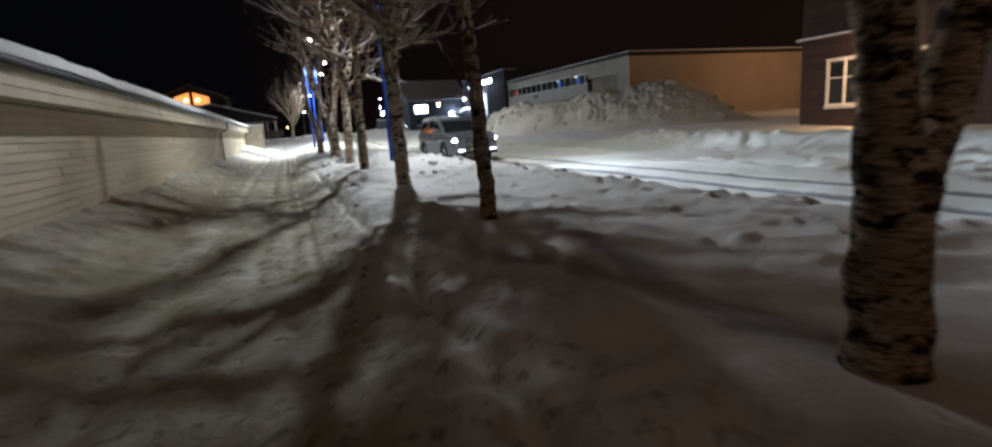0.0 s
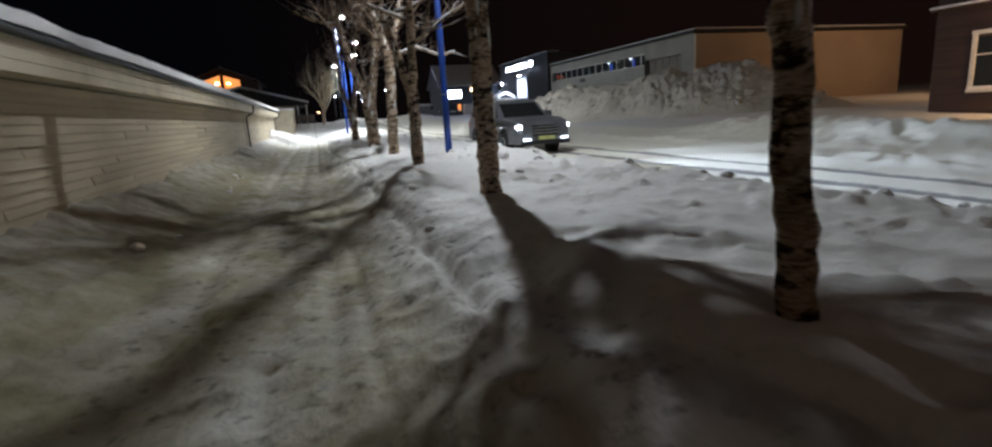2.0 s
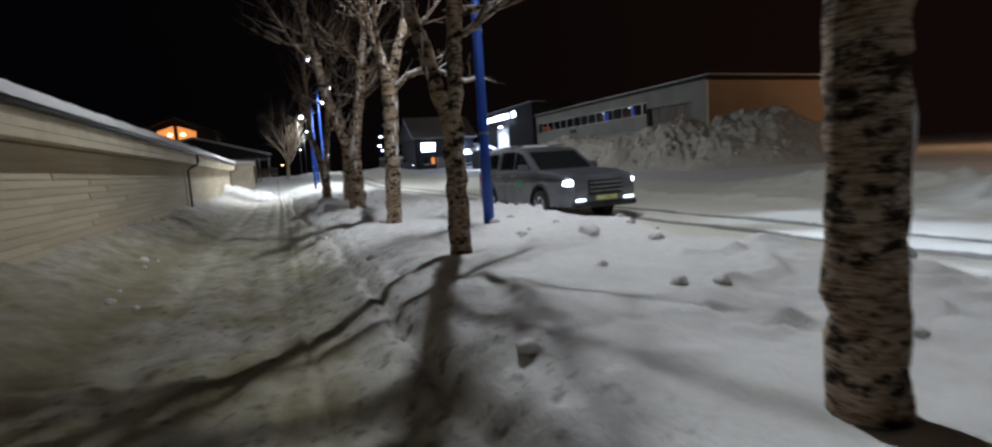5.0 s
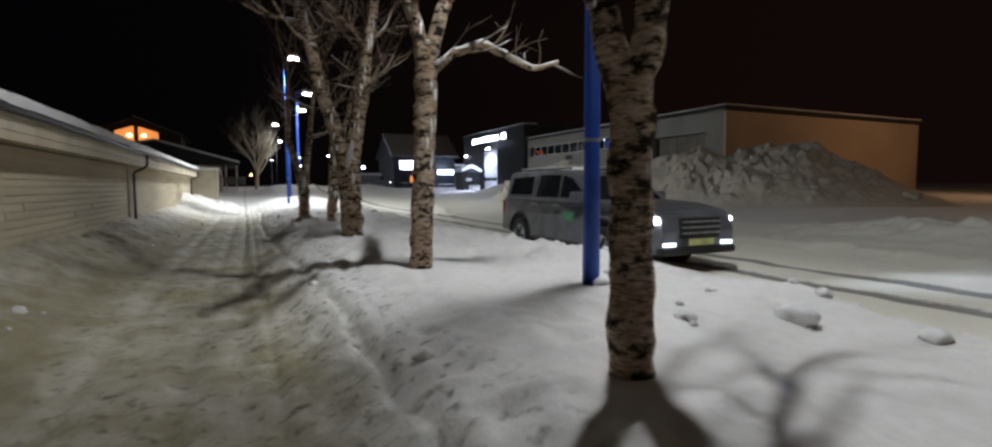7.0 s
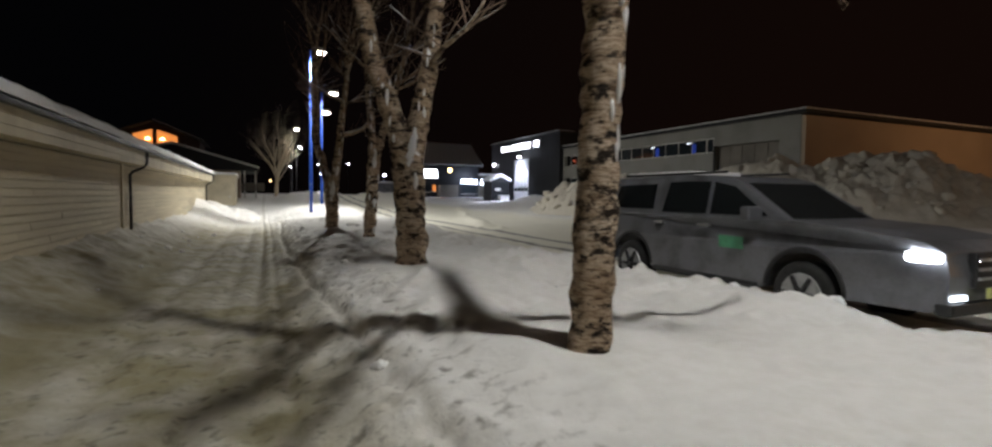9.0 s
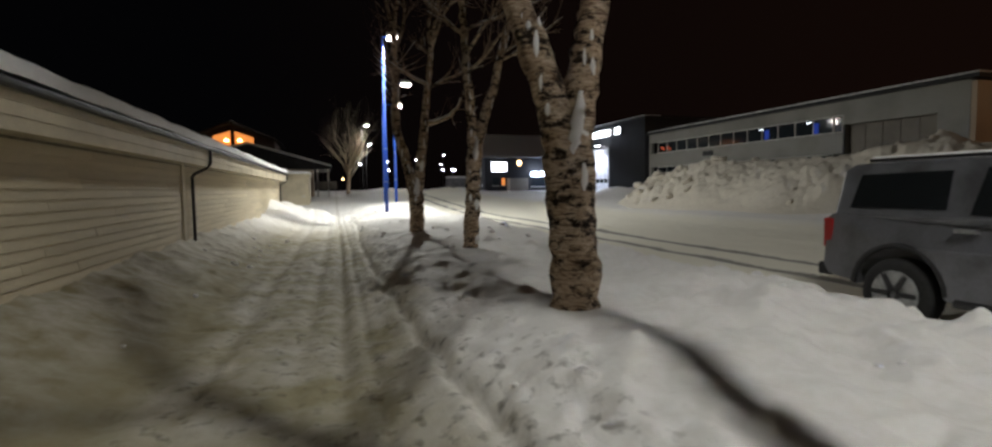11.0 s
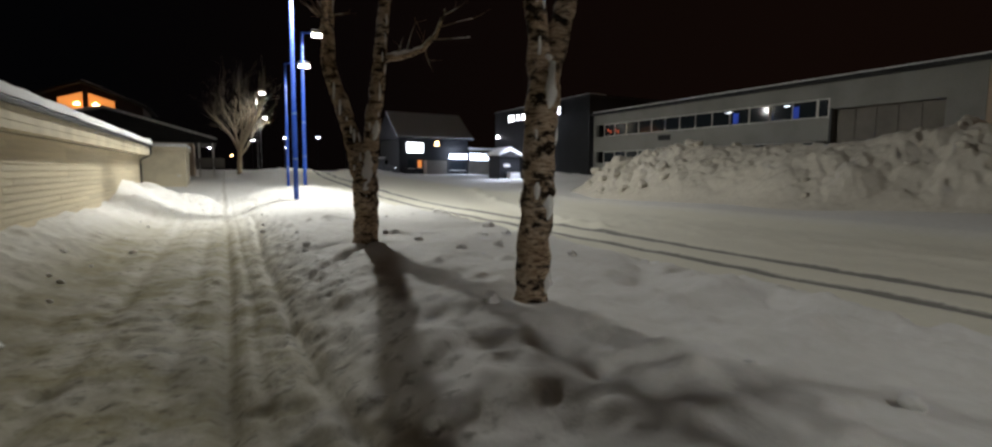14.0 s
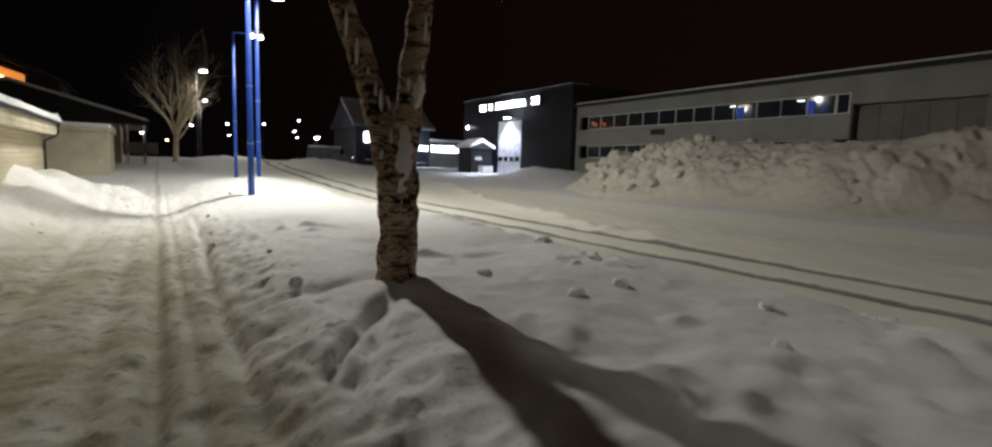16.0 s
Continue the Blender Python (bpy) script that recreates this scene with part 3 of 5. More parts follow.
# added spot at the same head: brightens the path and wall before the post
lamp("SPOT", "street_light", (at(3.04, 16.19)[0] + 0.19, 16.25, 8.2), LAMP_WATTS * 0.42, LAMP_WARM, 0.12, (-1.2, 5.5, 0.0), 60, 1.0)
lamp_post(2.15, 43.96, 8.5, 0.45, LAMP_WATTS * 1.66)
lamp_post(3.27, 50.2, 7.6, 0.68, LAMP_WATTS * 0.36)
lamp_post(3.15, 56.4, 7.3, 1.0, LAMP_WATTS * 0.36)
lamp_post(2.75, 77.9, 8.4, 0.5, LAMP_WATTS * 0.75, BLACK_METAL)
lamp_post(5.0, 112.0, 9.2, 0.6, LAMP_WATTS * 0.7, BLACK_METAL, True, FAR_LAMP)


# ---- birches ----
def branch(bm_big, bm_thin, bm_snow, rng, p, d, r, length, level):
    """A wandering limb with side shoots."""
    n = 6 if level < 2 else 4
    pts = [(*p, r)]
    pos, way = Vector(p), Vector(d).normalized()
    step = length / n
    kids = []
    for i in range(1, n + 1):
        way = (way + Vector((rng.uniform(-1, 1), rng.uniform(-1, 1), rng.uniform(-0.5, 0.9))) * 0.20).normalized()
        pos = pos + way * step
        rr = max(r * (1 - 0.72 * i / n), 0.0035)
        pts.append((*pos, rr))
        if i >= 2 or level > 0:
            kids.append((pos.copy(), way.copy(), rr))
    if r > 0.022:
        tube(bm_big, pts, 9 if r > 0.05 else 6, 0.10, rng)
    else:
        tube(bm_thin, pts, 4 if r > 0.008 else 3, cap=False)
    # snow along the upper side of level limbs
    if bm_snow is not None and 0.011 < r < 0.06 and abs(way.z) < 0.8 and rng.random() < 0.75:
        a = rng.randint(0, n // 2)
        sp = [(q[0], q[1], q[2] + q[3] * 0.7, max(q[3] * rng.uniform(0.5, 0.95), 0.006)) for q in pts[a:a + rng.randint(3, n)]]
        if len(sp) > 1:
            tube(bm_snow, sp, 6, 0.2, rng)
    if level >= 3 or r < 0.006:
        return
    for pos, way, rr in kids:
        for _ in range(2 if level == 1 else 1):
            if rng.random() < (0.75 if level < 2 else 0.5):
                out = Vector((rng.uniform(-1, 1), rng.uniform(-1, 1), rng.uniform(-0.25, 0.6)))
                branch(bm_big, bm_thin, bm_snow, rng, pos, way * 0.75 + out, min(rr * rng.uniform(0.45, 0.7), 0.03), length * rng.uniform(0.38, 0.62), level + 1)


def birch(u, s, stems, seed, shoots=1.0, first=1.9, label="pale birch with black scars and snow in its forks", limbs=(), plaster=()):
    """stems: lists of (dx, dy, height, radius); each thin end goes on as crown."""
    x, y = at(u, s)
    z = ground_z(x, y) - 0.12
    rng = random.Random(seed)
    g = thing("birch_tree", (x, y, z), label, "tree", "birches in a row on the verge")
    big, thin, snow = bmesh.new(), bmesh.new(), bmesh.new()
    for stem in stems:
        pts = []
        for (x0, y0, z0, r0), (x1, y1, z1, r1) in zip(stem, stem[1:]):
            k = max(2, int((z1 - z0) / 0.09))
            for i in range(k):
                t = i / k
                ts = t * t * (3 - 2 * t) * 0.4 + t * 0.6
                wob = 0.012
                pts.append((x0 + (x1 - x0) * ts + rng.uniform(-wob, wob), y0 + (y1 - y0) * ts + rng.uniform(-wob, wob), z0 + (z1 - z0) * t,
                            (r0 + (r1 - r0) * t) * rng.uniform(0.94, 1.07)))
        pts.append(stem[-1])
        tube(big, pts, 16, 0.055, rng)
        # limbs
        for p in pts:
            if p[2] > first and rng.random() < 0.26 * shoots:
                a = rng.uniform(0, 2 * math.pi)
                d = Vector((math.cos(a), math.sin(a), rng.uniform(0.1, 0.9)))
                branch(big, thin, snow, rng, p[:3], d, min(p[3] * 0.5, 0.045), rng.uniform(0.9, 2.2), 1)
        e, q = stem[-1], stem[-2]
        d = (Vector(e[:3]) - Vector(q[:3])).normalized()
        for _ in range(3):
            branch(big, thin, snow, rng, e[:3], d + Vector((rng.uniform(-0.5, 0.5), rng.uniform(-0.5, 0.5), 0.2)), e[3] * 0.8, rng.uniform(1.9, 3.0), 0)
        # snow clinging to the weather side
        for _ in range(15):
            p = pts[rng.randrange(len(pts) // 5, len(pts))]
            a = rng.uniform(-2.6, -0.4)
            h, k = rng.uniform(0.04, 0.16), 0.93
            r = p[3] * rng.uniform(0.11, 0.21)
            cx, cy = p[0] + math.cos(a) * p[3] * k, p[1] + math.sin(a) * p[3] * k
            tube(snow, [(cx, cy, p[2] - h, r * 0.3), (cx, cy, p[2] - h * 0.4, r * 0.9), (cx, cy, p[2] + h * 0.3, r), (cx, cy, p[2] + h, r * 0.35)], 8, 0.2, rng)
    if len(stems) > 1:
        fx, fy, fz, fr = stems[0][3]
        for k in range(3):
            q = Vector((fx + rng.uniform(-0.1, 0.3) * fr, fy + rng.uniform(-0.5, 0.0) * fr, fz + rng.uniform(0.12, 0.3)))
            r = fr * rng.uniform(0.18, 0.28)
            tube(snow, [(q.x, q.y, q.z - r, r * 0.5), (q.x, q.y, q.z, r), (q.x, q.y, q.z + r * 0.7, r * 0.5)], 9, 0.35, rng)
    # long level limbs that carry snow
    for limb in limbs:
        fine_pts = []
        for a, b in zip(limb, limb[1:]):
            for k in range(4):
                t = k / 4
                fine_pts.append(tuple(a[m] + (b[m] - a[m]) * t + (rng.uniform(-0.012, 0.012) if m < 3 else 0) for m in range(4)))
        fine_pts.append(limb[-1])
        tube(big, fine_pts, 9, 0.08, rng)
        tube(snow, [(p[0], p[1], p[2] + p[3] * 0.75, p[3] * rng.uniform(0.6, 0.95)) for p in fine_pts[1:]], 7, 0.2, rng)
        for p in fine_pts[3::2]:
            branch(big, thin, snow, rng, p[:3], Vector((rng.uniform(-0.2, 0.8), rng.uniform(-0.6, 0.6), rng.uniform(-0.2, 0.9))), 0.013, rng.uniform(0.3, 0.7), 2)
    # snow blown into the fork and down the stem
    for lump in plaster:
        fine_pts = []
        for a, b in zip(lump, lump[1:]):
            fine_pts += [tuple(a[m] + (b[m] - a[m]) * k / 4 + (rng.uniform(-0.008, 0.008) if m < 3 else 0) for m in range(4)) for k in range(4)]
        tube(snow, fine_pts + [lump[-1]], 12, 0.3, rng)
    part("trunk", big, BARK, g, smooth=True)
    tagged(part("crown", thin, TWIG, g, "bare dark twigs"), kind="stuff")
    tagged(part("snow", snow, SNOW, g, "lumps of white snow", True), kind="stuff")
    return g


def plain_stem(r, lean, top, bend=(0, 0), r_top=None):
    lx, ly = lean
    return [(0, 0, 0, r * 1.22), (lx * 0.04, ly * 0.04, 0.25, r * 1.02), (lx * 0.4 + bend[0], ly * 0.4 + bend[1], top * 0.4, r * 0.95),
            (lx * 0.7 + bend[0] * 0.5, ly * 0.7, top * 0.7, r * 0.8), (lx, ly, top, r_top or r * 0.55)]


def forked(r, fork, left, right, top):
    fx, fy, fz = fork
    base = [(0, 0, 0, r * 1.25), (0, 0, 0.22, r * 1.03), (fx * 0.6, fy * 0.6, fz * 0.6, r), (fx, fy, fz, r * 1.06), (fx + left[0] * 0.12, fy + left[1] * 0.12, fz + 0.3, r * 0.72),
            (fx + left[0] * 0.62, fy + left[1] * 0.55, fz + (top - fz) * 0.5, r * 0.58), (fx + left[0], fy + left[1], top, r * 0.4)]
    other = [(fx * 0.9, fy * 0.9, fz - 0.15, r * 0.6), (fx + right[0] * 0.14, fy + right[1] * 0.14, fz + 0.3, r * 0.72),
             (fx + right[0] * 0.55, fy + right[1] * 0.5, fz + (top - fz) * 0.5, r * 0.55), (fx + right[0], fy + right[1], top, r * 0.36)]
    return [base, other]


(uA, sA), (uB, sB), (uC, sC), (uD, sD), (uE, sE), (uF, sF), (uG, sG), (uH, sH) = TREES_US
birch(uA, sA, forked(0.135, (0.0, 0.0, 0.85), (-0.4, 0.2, 0), (2.3, 0.3, 0), 4.6), 11)
birch(uB, sB, [plain_stem(0.085, (-0.15, 0.25), 3.9, (0.03, 0.0))], 12, 1.6, 2.2, "slim dark-stemmed young birch in trodden snow")
birch(uC, sC, forked(0.13, (-0.02, 0.02, 2.3), (-0.4, 0.2, 0), (0.6, 0.3, 0), 5.6), 13, 3.0, 2.5)
birch(uD, sD, forked(0.12, (0.03, 0.05, 1.65), (-1.1, 0.25, 0), (0.1, -0.75, 0), 6.3), 14, 1.5)
birch(uE, sE, forked(0.135, (0.14, 0.08, 2.7), (-0.5, 0.3, 0), (0.7, -0.1, 0), 5.2), 15, 0.4, 3.0,
      limbs=[[(0.14, 0.05, 2.55, 0.055), (0.45, -0.05, 2.85, 0.05), (0.85, -0.12, 3.0, 0.045), (1.25, -0.15, 2.85, 0.04), (1.55, -0.15, 2.74, 0.034), (1.95, -0.2, 2.86, 0.022)]])
birch(uF, sF, forked(0.215, (-0.03, 0.05, 1.5), (-0.85, 0.5, 0), (0.7, 0.3, 0), 5.2), 16, 0.4,
      plaster=[[(-0.10, -0.14, 1.5, 0.02), (-0.07, -0.14, 1.62, 0.05), (-0.02, -0.11, 1.82, 0.055), (0.02, -0.07, 2.05, 0.02)]])
birch(uG, sG, forked(0.135, (0.12, 0.05, 1.95), (-0.1, 0.4, 0), (0.9, 0.1, 0), 5.0), 17, 1.0, 3.3,
      plaster=[[(0.07, -0.09, 0.2, 0.02), (0.09, -0.09, 0.3, 0.05), (0.10, -0.08, 0.42, 0.02)], [(0.08, -0.08, 0.75, 0.02), (0.10, -0.09, 0.95, 0.045), (0.12, -0.07, 1.15, 0.02)],
               [(0.10, -0.07, 1.7, 0.02), (0.11, -0.08, 1.9, 0.05), (0.15, -0.05, 2.15, 0.02)]])
last_stems = forked(0.185, (0.0, 0.0, 1.1), (-0.68, 1.0, 0), (0.5, 0.1, 0), 5.0)
last_stems[0][-1] = (-0.36, 0.9, 5.0, 0.075)
birch(uH, sH, last_stems, 18, 0.8, 3.5,
      plaster=[[(-0.03, -0.15, 0.86, 0.02), (-0.03, -0.145, 1.0, 0.055), (0.0, -0.125, 1.2, 0.085), (0.02, -0.10, 1.42, 0.065), (0.03, -0.06, 1.62, 0.03)],
               [(0.12, -0.10, 1.75, 0.02), (0.15, -0.11, 1.9, 0.055), (0.17, -0.09, 2.05, 0.02)]],
      limbs=[[(0.28, 0.05, 3.0, 0.06), (0.6, 0.0, 3.08, 0.05), (0.95, 0.0, 3.22, 0.042), (1.2, 0.0, 3.5, 0.034), (1.35, 0.0, 3.9, 0.02)]])


# ---- ploughed snow heap ----
HEAP = {}


def snow_heap():
    us, ss = np.linspace(13.5, 29.0, 290), np.linspace(21.0, 50.5, 540)
    U, S = np.meshgrid(us, ss, indexing="ij")
    crest = np.interp(S, [22, 24, 27, 30, 33, 37, 41, 44, 46.5, 48.5], [0.0, 0.5, 1.9, 2.6, 1.85, 1.65, 1.7, 1.9, 1.2, 0.0])
    mid = np.interp(S, [22, 30, 34, 40, 48], [24.2, 23.4, 21.2, 20.0, 18.6]) + 0.6 * field(S * 0, S, 3.0, 1)
    half = np.interp(S, [22, 28, 33, 44, 48.5], [2.4, 5.6, 4.6, 4.4, 2.2])
    t = np.clip(1 - np.abs(U - mid) / half, 0, 1)
    H = crest * (1 - (1 - t) ** 1.6)
    chunky = 0.7 - 0.3 * smooth(S, 31, 35) + 0.65 * smooth(S, 40.5, 44.0)
    boulders = np.maximum(field(U, S, 1.7, 3), field(U + 3, S, 1.2, 1)) * (0.5 - 0.22 * smooth(S, 31, 35))
    clods = boulders + chunky * (np.maximum(field(U, S, 0.8, 4), field(U + 7, S, 0.6, 2)) * 0.24 + np.abs(field(U, S, 0.42, 4)) * 0.2 + 0.16 * np.maximum(field(U + 2, S, 0.3, 1), field(U, S, 0.24, 3)) + 0.10 * field(U, S, 0.17, 5) + 0.05 * field(U, S, 0.11, 0))
    H = H * (1 + 0.25 * field(U, S, 2.6, 2)) + np.minimum(H, 0.9) * clods
    H = H * (1 - smooth(U, 23.0, 23.7) * smooth(S, 31.3, 32.2))
    Z = ground_height(U, S) + H - 0.10
    HEAP.update(x=U + SHEAR * S, y=S, z=Z, h=H)
    ob = part("snowbank", sheet("snowbank", U + SHEAR * S, S, Z, SNOW_DIRTY), None)
    return tagged(ob, "high lumpy heap of dirty ploughed snow before the hall", "snowbank")


snowbank = snow_heap()


# ---- industrial hall ----
def window_row(g, x, lows, z0, z1, w, mat=GLASS_DARK):
    for y in lows:
        win = part("window", a_box((x - 0.015, y + 0.03, z0 + 0.02), (x + 0.02, y + w - 0.03, z1 - 0.02)), mat, g)
        fr = bmesh.new()
        box(fr, (x - 0.05, y - 0.025, z0 - 0.02), (x - 0.018, y + 0.03, z1 + 0.02))
        box(fr, (x - 0.05, y + w - 0.03, z0 - 0.02), (x - 0.018, y + w + 0.02, z1 + 0.02))
        box(fr, (x - 0.045, y + 0.032, z0 - 0.02), (x - 0.018, y + w - 0.032, z0 + 0.03))
        box(fr, (x - 0.045, y + 0.032, z1 - 0.03), (x - 0.018, y + w - 0.032, z1 + 0.02))
        part("window_frame", fr, WHITE_PAINT, win)


def hall():
    g = thing("industrial_hall", (*at(23.95, 32.7), 0), "long white two-storey industrial hall with ribbon windows", "building", turn=TURN_DEG)
    L = 22.4
    # facade in strips, with real openings for the ribbon windows
    part("facade", a_box((0.0, 0.0, 4.78), (0.25, L, 5.45)), WHITE_PANEL, g)
    part("facade", a_box((0.0, 5.5, 2.88), (0.25, L, 3.93)), WHITE_PANEL, g)
    part("facade", a_box((0.0, 5.5, -0.3), (0.25, L, 2.08)), WHITE_PANEL, g)
    part("facade", a_box((0.0, 22.1, 2.08), (0.25, L, 2.88)), WHITE_PANEL, g)
    part("facade", a_box((0.0, 22.1, 3.93), (0.25, L, 4.78)), WHITE_PANEL, g)
    part("facade", a_box((0.0, 5.35, -0.3), (0.25, 5.5, 4.78)), WHITE_PANEL, g)
    part("facade", a_box((0.0, 0.0, -0.3), (0.25, 1.2, 4.78)), WHITE_PANEL, g)
    part("facade", a_box((0.0, 1.2, 4.28), (0.25, 5.35, 4.78)), WHITE_PANEL, g)
    part("loading_door", a_box((0.3, 1.2, -0.3), (0.4, 5.35, 4.28)), GREY_PANEL, g, "wide grey sliding door")
    for k in range(5):
        part("door_rib", a_box((0.27, 1.25 + k * 0.82, 0.2), (0.3, 1.29 + k * 0.82, 4.25)), GREY_PANEL, g)
    part("gable", a_box((0.02, -0.2, -0.3), (18.7, 0.0, 5.36)), BROWN_GABLE, g, "tan rendered end wall")
    part("back_wall", a_box((18.45, 0.0, -0.3), (18.7, L, 5.45)), WHITE_PANEL, g)
    part("inner_wall", a_box((2.6, 0.1, -0.3), (2.7, L - 0.1, 5.4)), GREY_PANEL, g)
    part("roof", a_box((-0.25, -0.4, 5.453), (18.9, L + 0.1, 5.62)), ROOF_DARK, g)
    part("roof_snow", a_box((-0.1, -0.3, 5.623), (18.8, L, 5.72), 0.03), SNOW, g)
    w = 1.17
    lows = [5.55 + 0.55 + k * w for k in range(13)] + [5.56]
    window_row(g, 0.12, lows[:13], 3.95, 4.76, w)
    window_row(g, 0.12, [5.56], 3.95, 4.76, 0.5)
    window_row(g, 0.12, [6.1 + k * w for k in range(13)], 2.1, 2.86, w)
    part("wall_vent", a_box((-0.05, 14.9, 3.4), (-0.003, 15.9, 3.72), 0.01), BLACK_METAL, g, "dark louvred vent")
    part("conduit", a_box((-0.06, 5.36, 1.0), (-0.003, 5.44, 4.3)), BLACK_METAL, g)
    # glowing patches before the panes imitate white, blue and red reflections
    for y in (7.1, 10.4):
        part("white_reflection", a_box((0.07, y + 0.3, 4.60), (0.10, y + 0.62, 4.64)), COLD_GLOW, g)
        part("blue_reflection", a_box((0.072, y - 0.15, 4.0), (0.10, y + 0.18, 4.55)), BLUE_GLOW, g)
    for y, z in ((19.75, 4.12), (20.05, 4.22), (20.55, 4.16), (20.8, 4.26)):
        part("red_glint", a_box((0.072, y, z), (0.10, y + 0.12, z + 0.16)), RED_GLOW, g)
    return g


hall()


def bars(parent, mat, x, y0, y1, z0, z1, count, rng, gap=0.25, name="sign_letter"):
    """Bright bars in place of letters, along y."""
    step = (y1 - y0) / count
    for k in range(count):
        if rng.random() < 0.10:
            continue
        hi = z1 - rng.uniform(0, 0.18) * (z1 - z0)
        bm = bmesh.new()
        a, b = y0 + k * step, y0 + (k + 1 - gap) * step
        box(bm, (x - 0.05, a, z0), (x, a + 0.28 * (b - a), hi))
        box(bm, (x - 0.05, a + 0.284 * (b - a), z0), (x, b, z0 + 0.3 * (hi - z0)))
        box(bm, (x - 0.05, a + 0.284 * (b - a), hi - 0.3 * (hi - z0)), (x, b, hi))
        part(name, bm, mat, parent)


def dark_hall():
    g = thing("workshop_building", (*at(23.6, 55.2), 0), "black clad workshop with a lit sign and pale door", "building", turn=TURN_DEG)
    part("wall", a_box((0, 0.0, 0), (14, 5.9, 6.9)), DARK_SHEET, g)
    part("wall", a_box((0, 9.3, 0), (14, 15.0, 6.9)), DARK_SHEET, g)
    part("wall", a_box((0, 5.9, 4.95), (14, 9.3, 6.9)), DARK_SHEET, g)
    part("parapet", a_box((-0.12, -0.1, 6.903), (14.1, 15.1, 7.02)), BLACK_METAL, g)
    part("parapet_snow", a_box((-0.1, 0.0, 7.023), (1.5, 15.0, 7.09), 0.02), SNOW, g)
    for k in range(24):
        part("cladding_seam", a_box((-0.025, 0.3 + k * 0.23 if k < 24 else 0, 0.6), (-0.003, 0.33 + k * 0.23, 6.85)), BLACK_METAL, g)
    door = part("garage_door", a_box((0.10, 5.9, 0.6), (0.18, 9.3, 4.95)), LIGHT_DOOR, g, "pale sectional steel garage door")
    for k in range(8):
        part("door_panel", a_box((0.075, 5.95, 0.62 + k * 0.54), (0.098, 9.25, 1.13 + k * 0.54), 0.008), LIGHT_DOOR, door)
    for k in range(4):
        part("door_window", a_box((0.05, 6.2 + k * 0.78, 1.78), (0.073, 6.75 + k * 0.78, 2.14)), GLASS_DARK, door)
    frame_sign = part("sign_board", a_box((-0.16, 3.4, 5.85), (-0.003, 12.2, 6.6), 0.02), BLACK_METAL, g)
    rng = random.Random(4)
    bars(frame_sign, SIGN_WHITE, -0.165, 3.6, 5.0, 5.97, 6.5, 3, rng)
    bars(frame_sign, SIGN_WHITE, -0.165, 5.3, 9.5, 5.97, 6.5, 9, rng)
    bars(frame_sign, SIGN_WHITE, -0.165, 10.0, 12.0, 5.97, 6.5, 4, rng)
    lampbox = part("door_lamp", a_box((-0.45, 7.35, 5.2), (-0.05, 7.85, 5.32), 0.02), BLACK_METAL, g)
    part("lens", a_box((-0.42, 7.4, 5.16), (-0.08, 7.8, 5.197)), FAR_LAMP, lampbox)
    part("wall_lamp", a_box((-0.15, 14.2, 4.6), (-0.003, 14.32, 4.85), 0.02), FAR_LAMP, g)
    return g


dark_hall()
dx, dy = at(23.6, 55.2)
lamp("SPOT", "door_light", (dx - 0.45, dy + 7.6, 5.1), 1000, (0.74, 0.80, 1.0), 0.1, (dx - 0.5, dy + 7.6, 0.8), 125, 0.6)
lamp("POINT", "sign_light", (dx - 1.2, dy + 8.0, 6.2), 90, (0.82, 0.87, 1.0), 0.6)


def kiosk():
    x, y = at(22.15, 65.6)
    g = thing("waste_shelter", (x, y, ground_z(x, y) - 0.1), "small black timber shelter with a thick snow cap", "shelter")
    part("wall", a_box((-1.0, -1.0, 0), (1.0, 1.0, 2.0), 0.02), DARK_SHEET, g)
    part("roof", prism([(-1.2, 2.003), (1.2, 2.003), (0, 2.5)], -1.15, 1.15), ROOF_DARK, g)
    part("roof_snow", prism([(-1.25, 2.06), (-1.15, 2.3), (0, 2.86), (1.15, 2.3), (1.25, 2.06), (0, 2.54)], -1.17, 1.17), SNOW, g)
    part("notice", a_box((-0.6, -1.03, 1.1), (0.0, -1.004, 1.35)), WHITE_PAINT, g)
    part("snow_box", a_box((-0.3, -1.7, 0.1), (0.7, -1.02, 0.62), 0.05), SNOW, g)
    return g


kiosk()


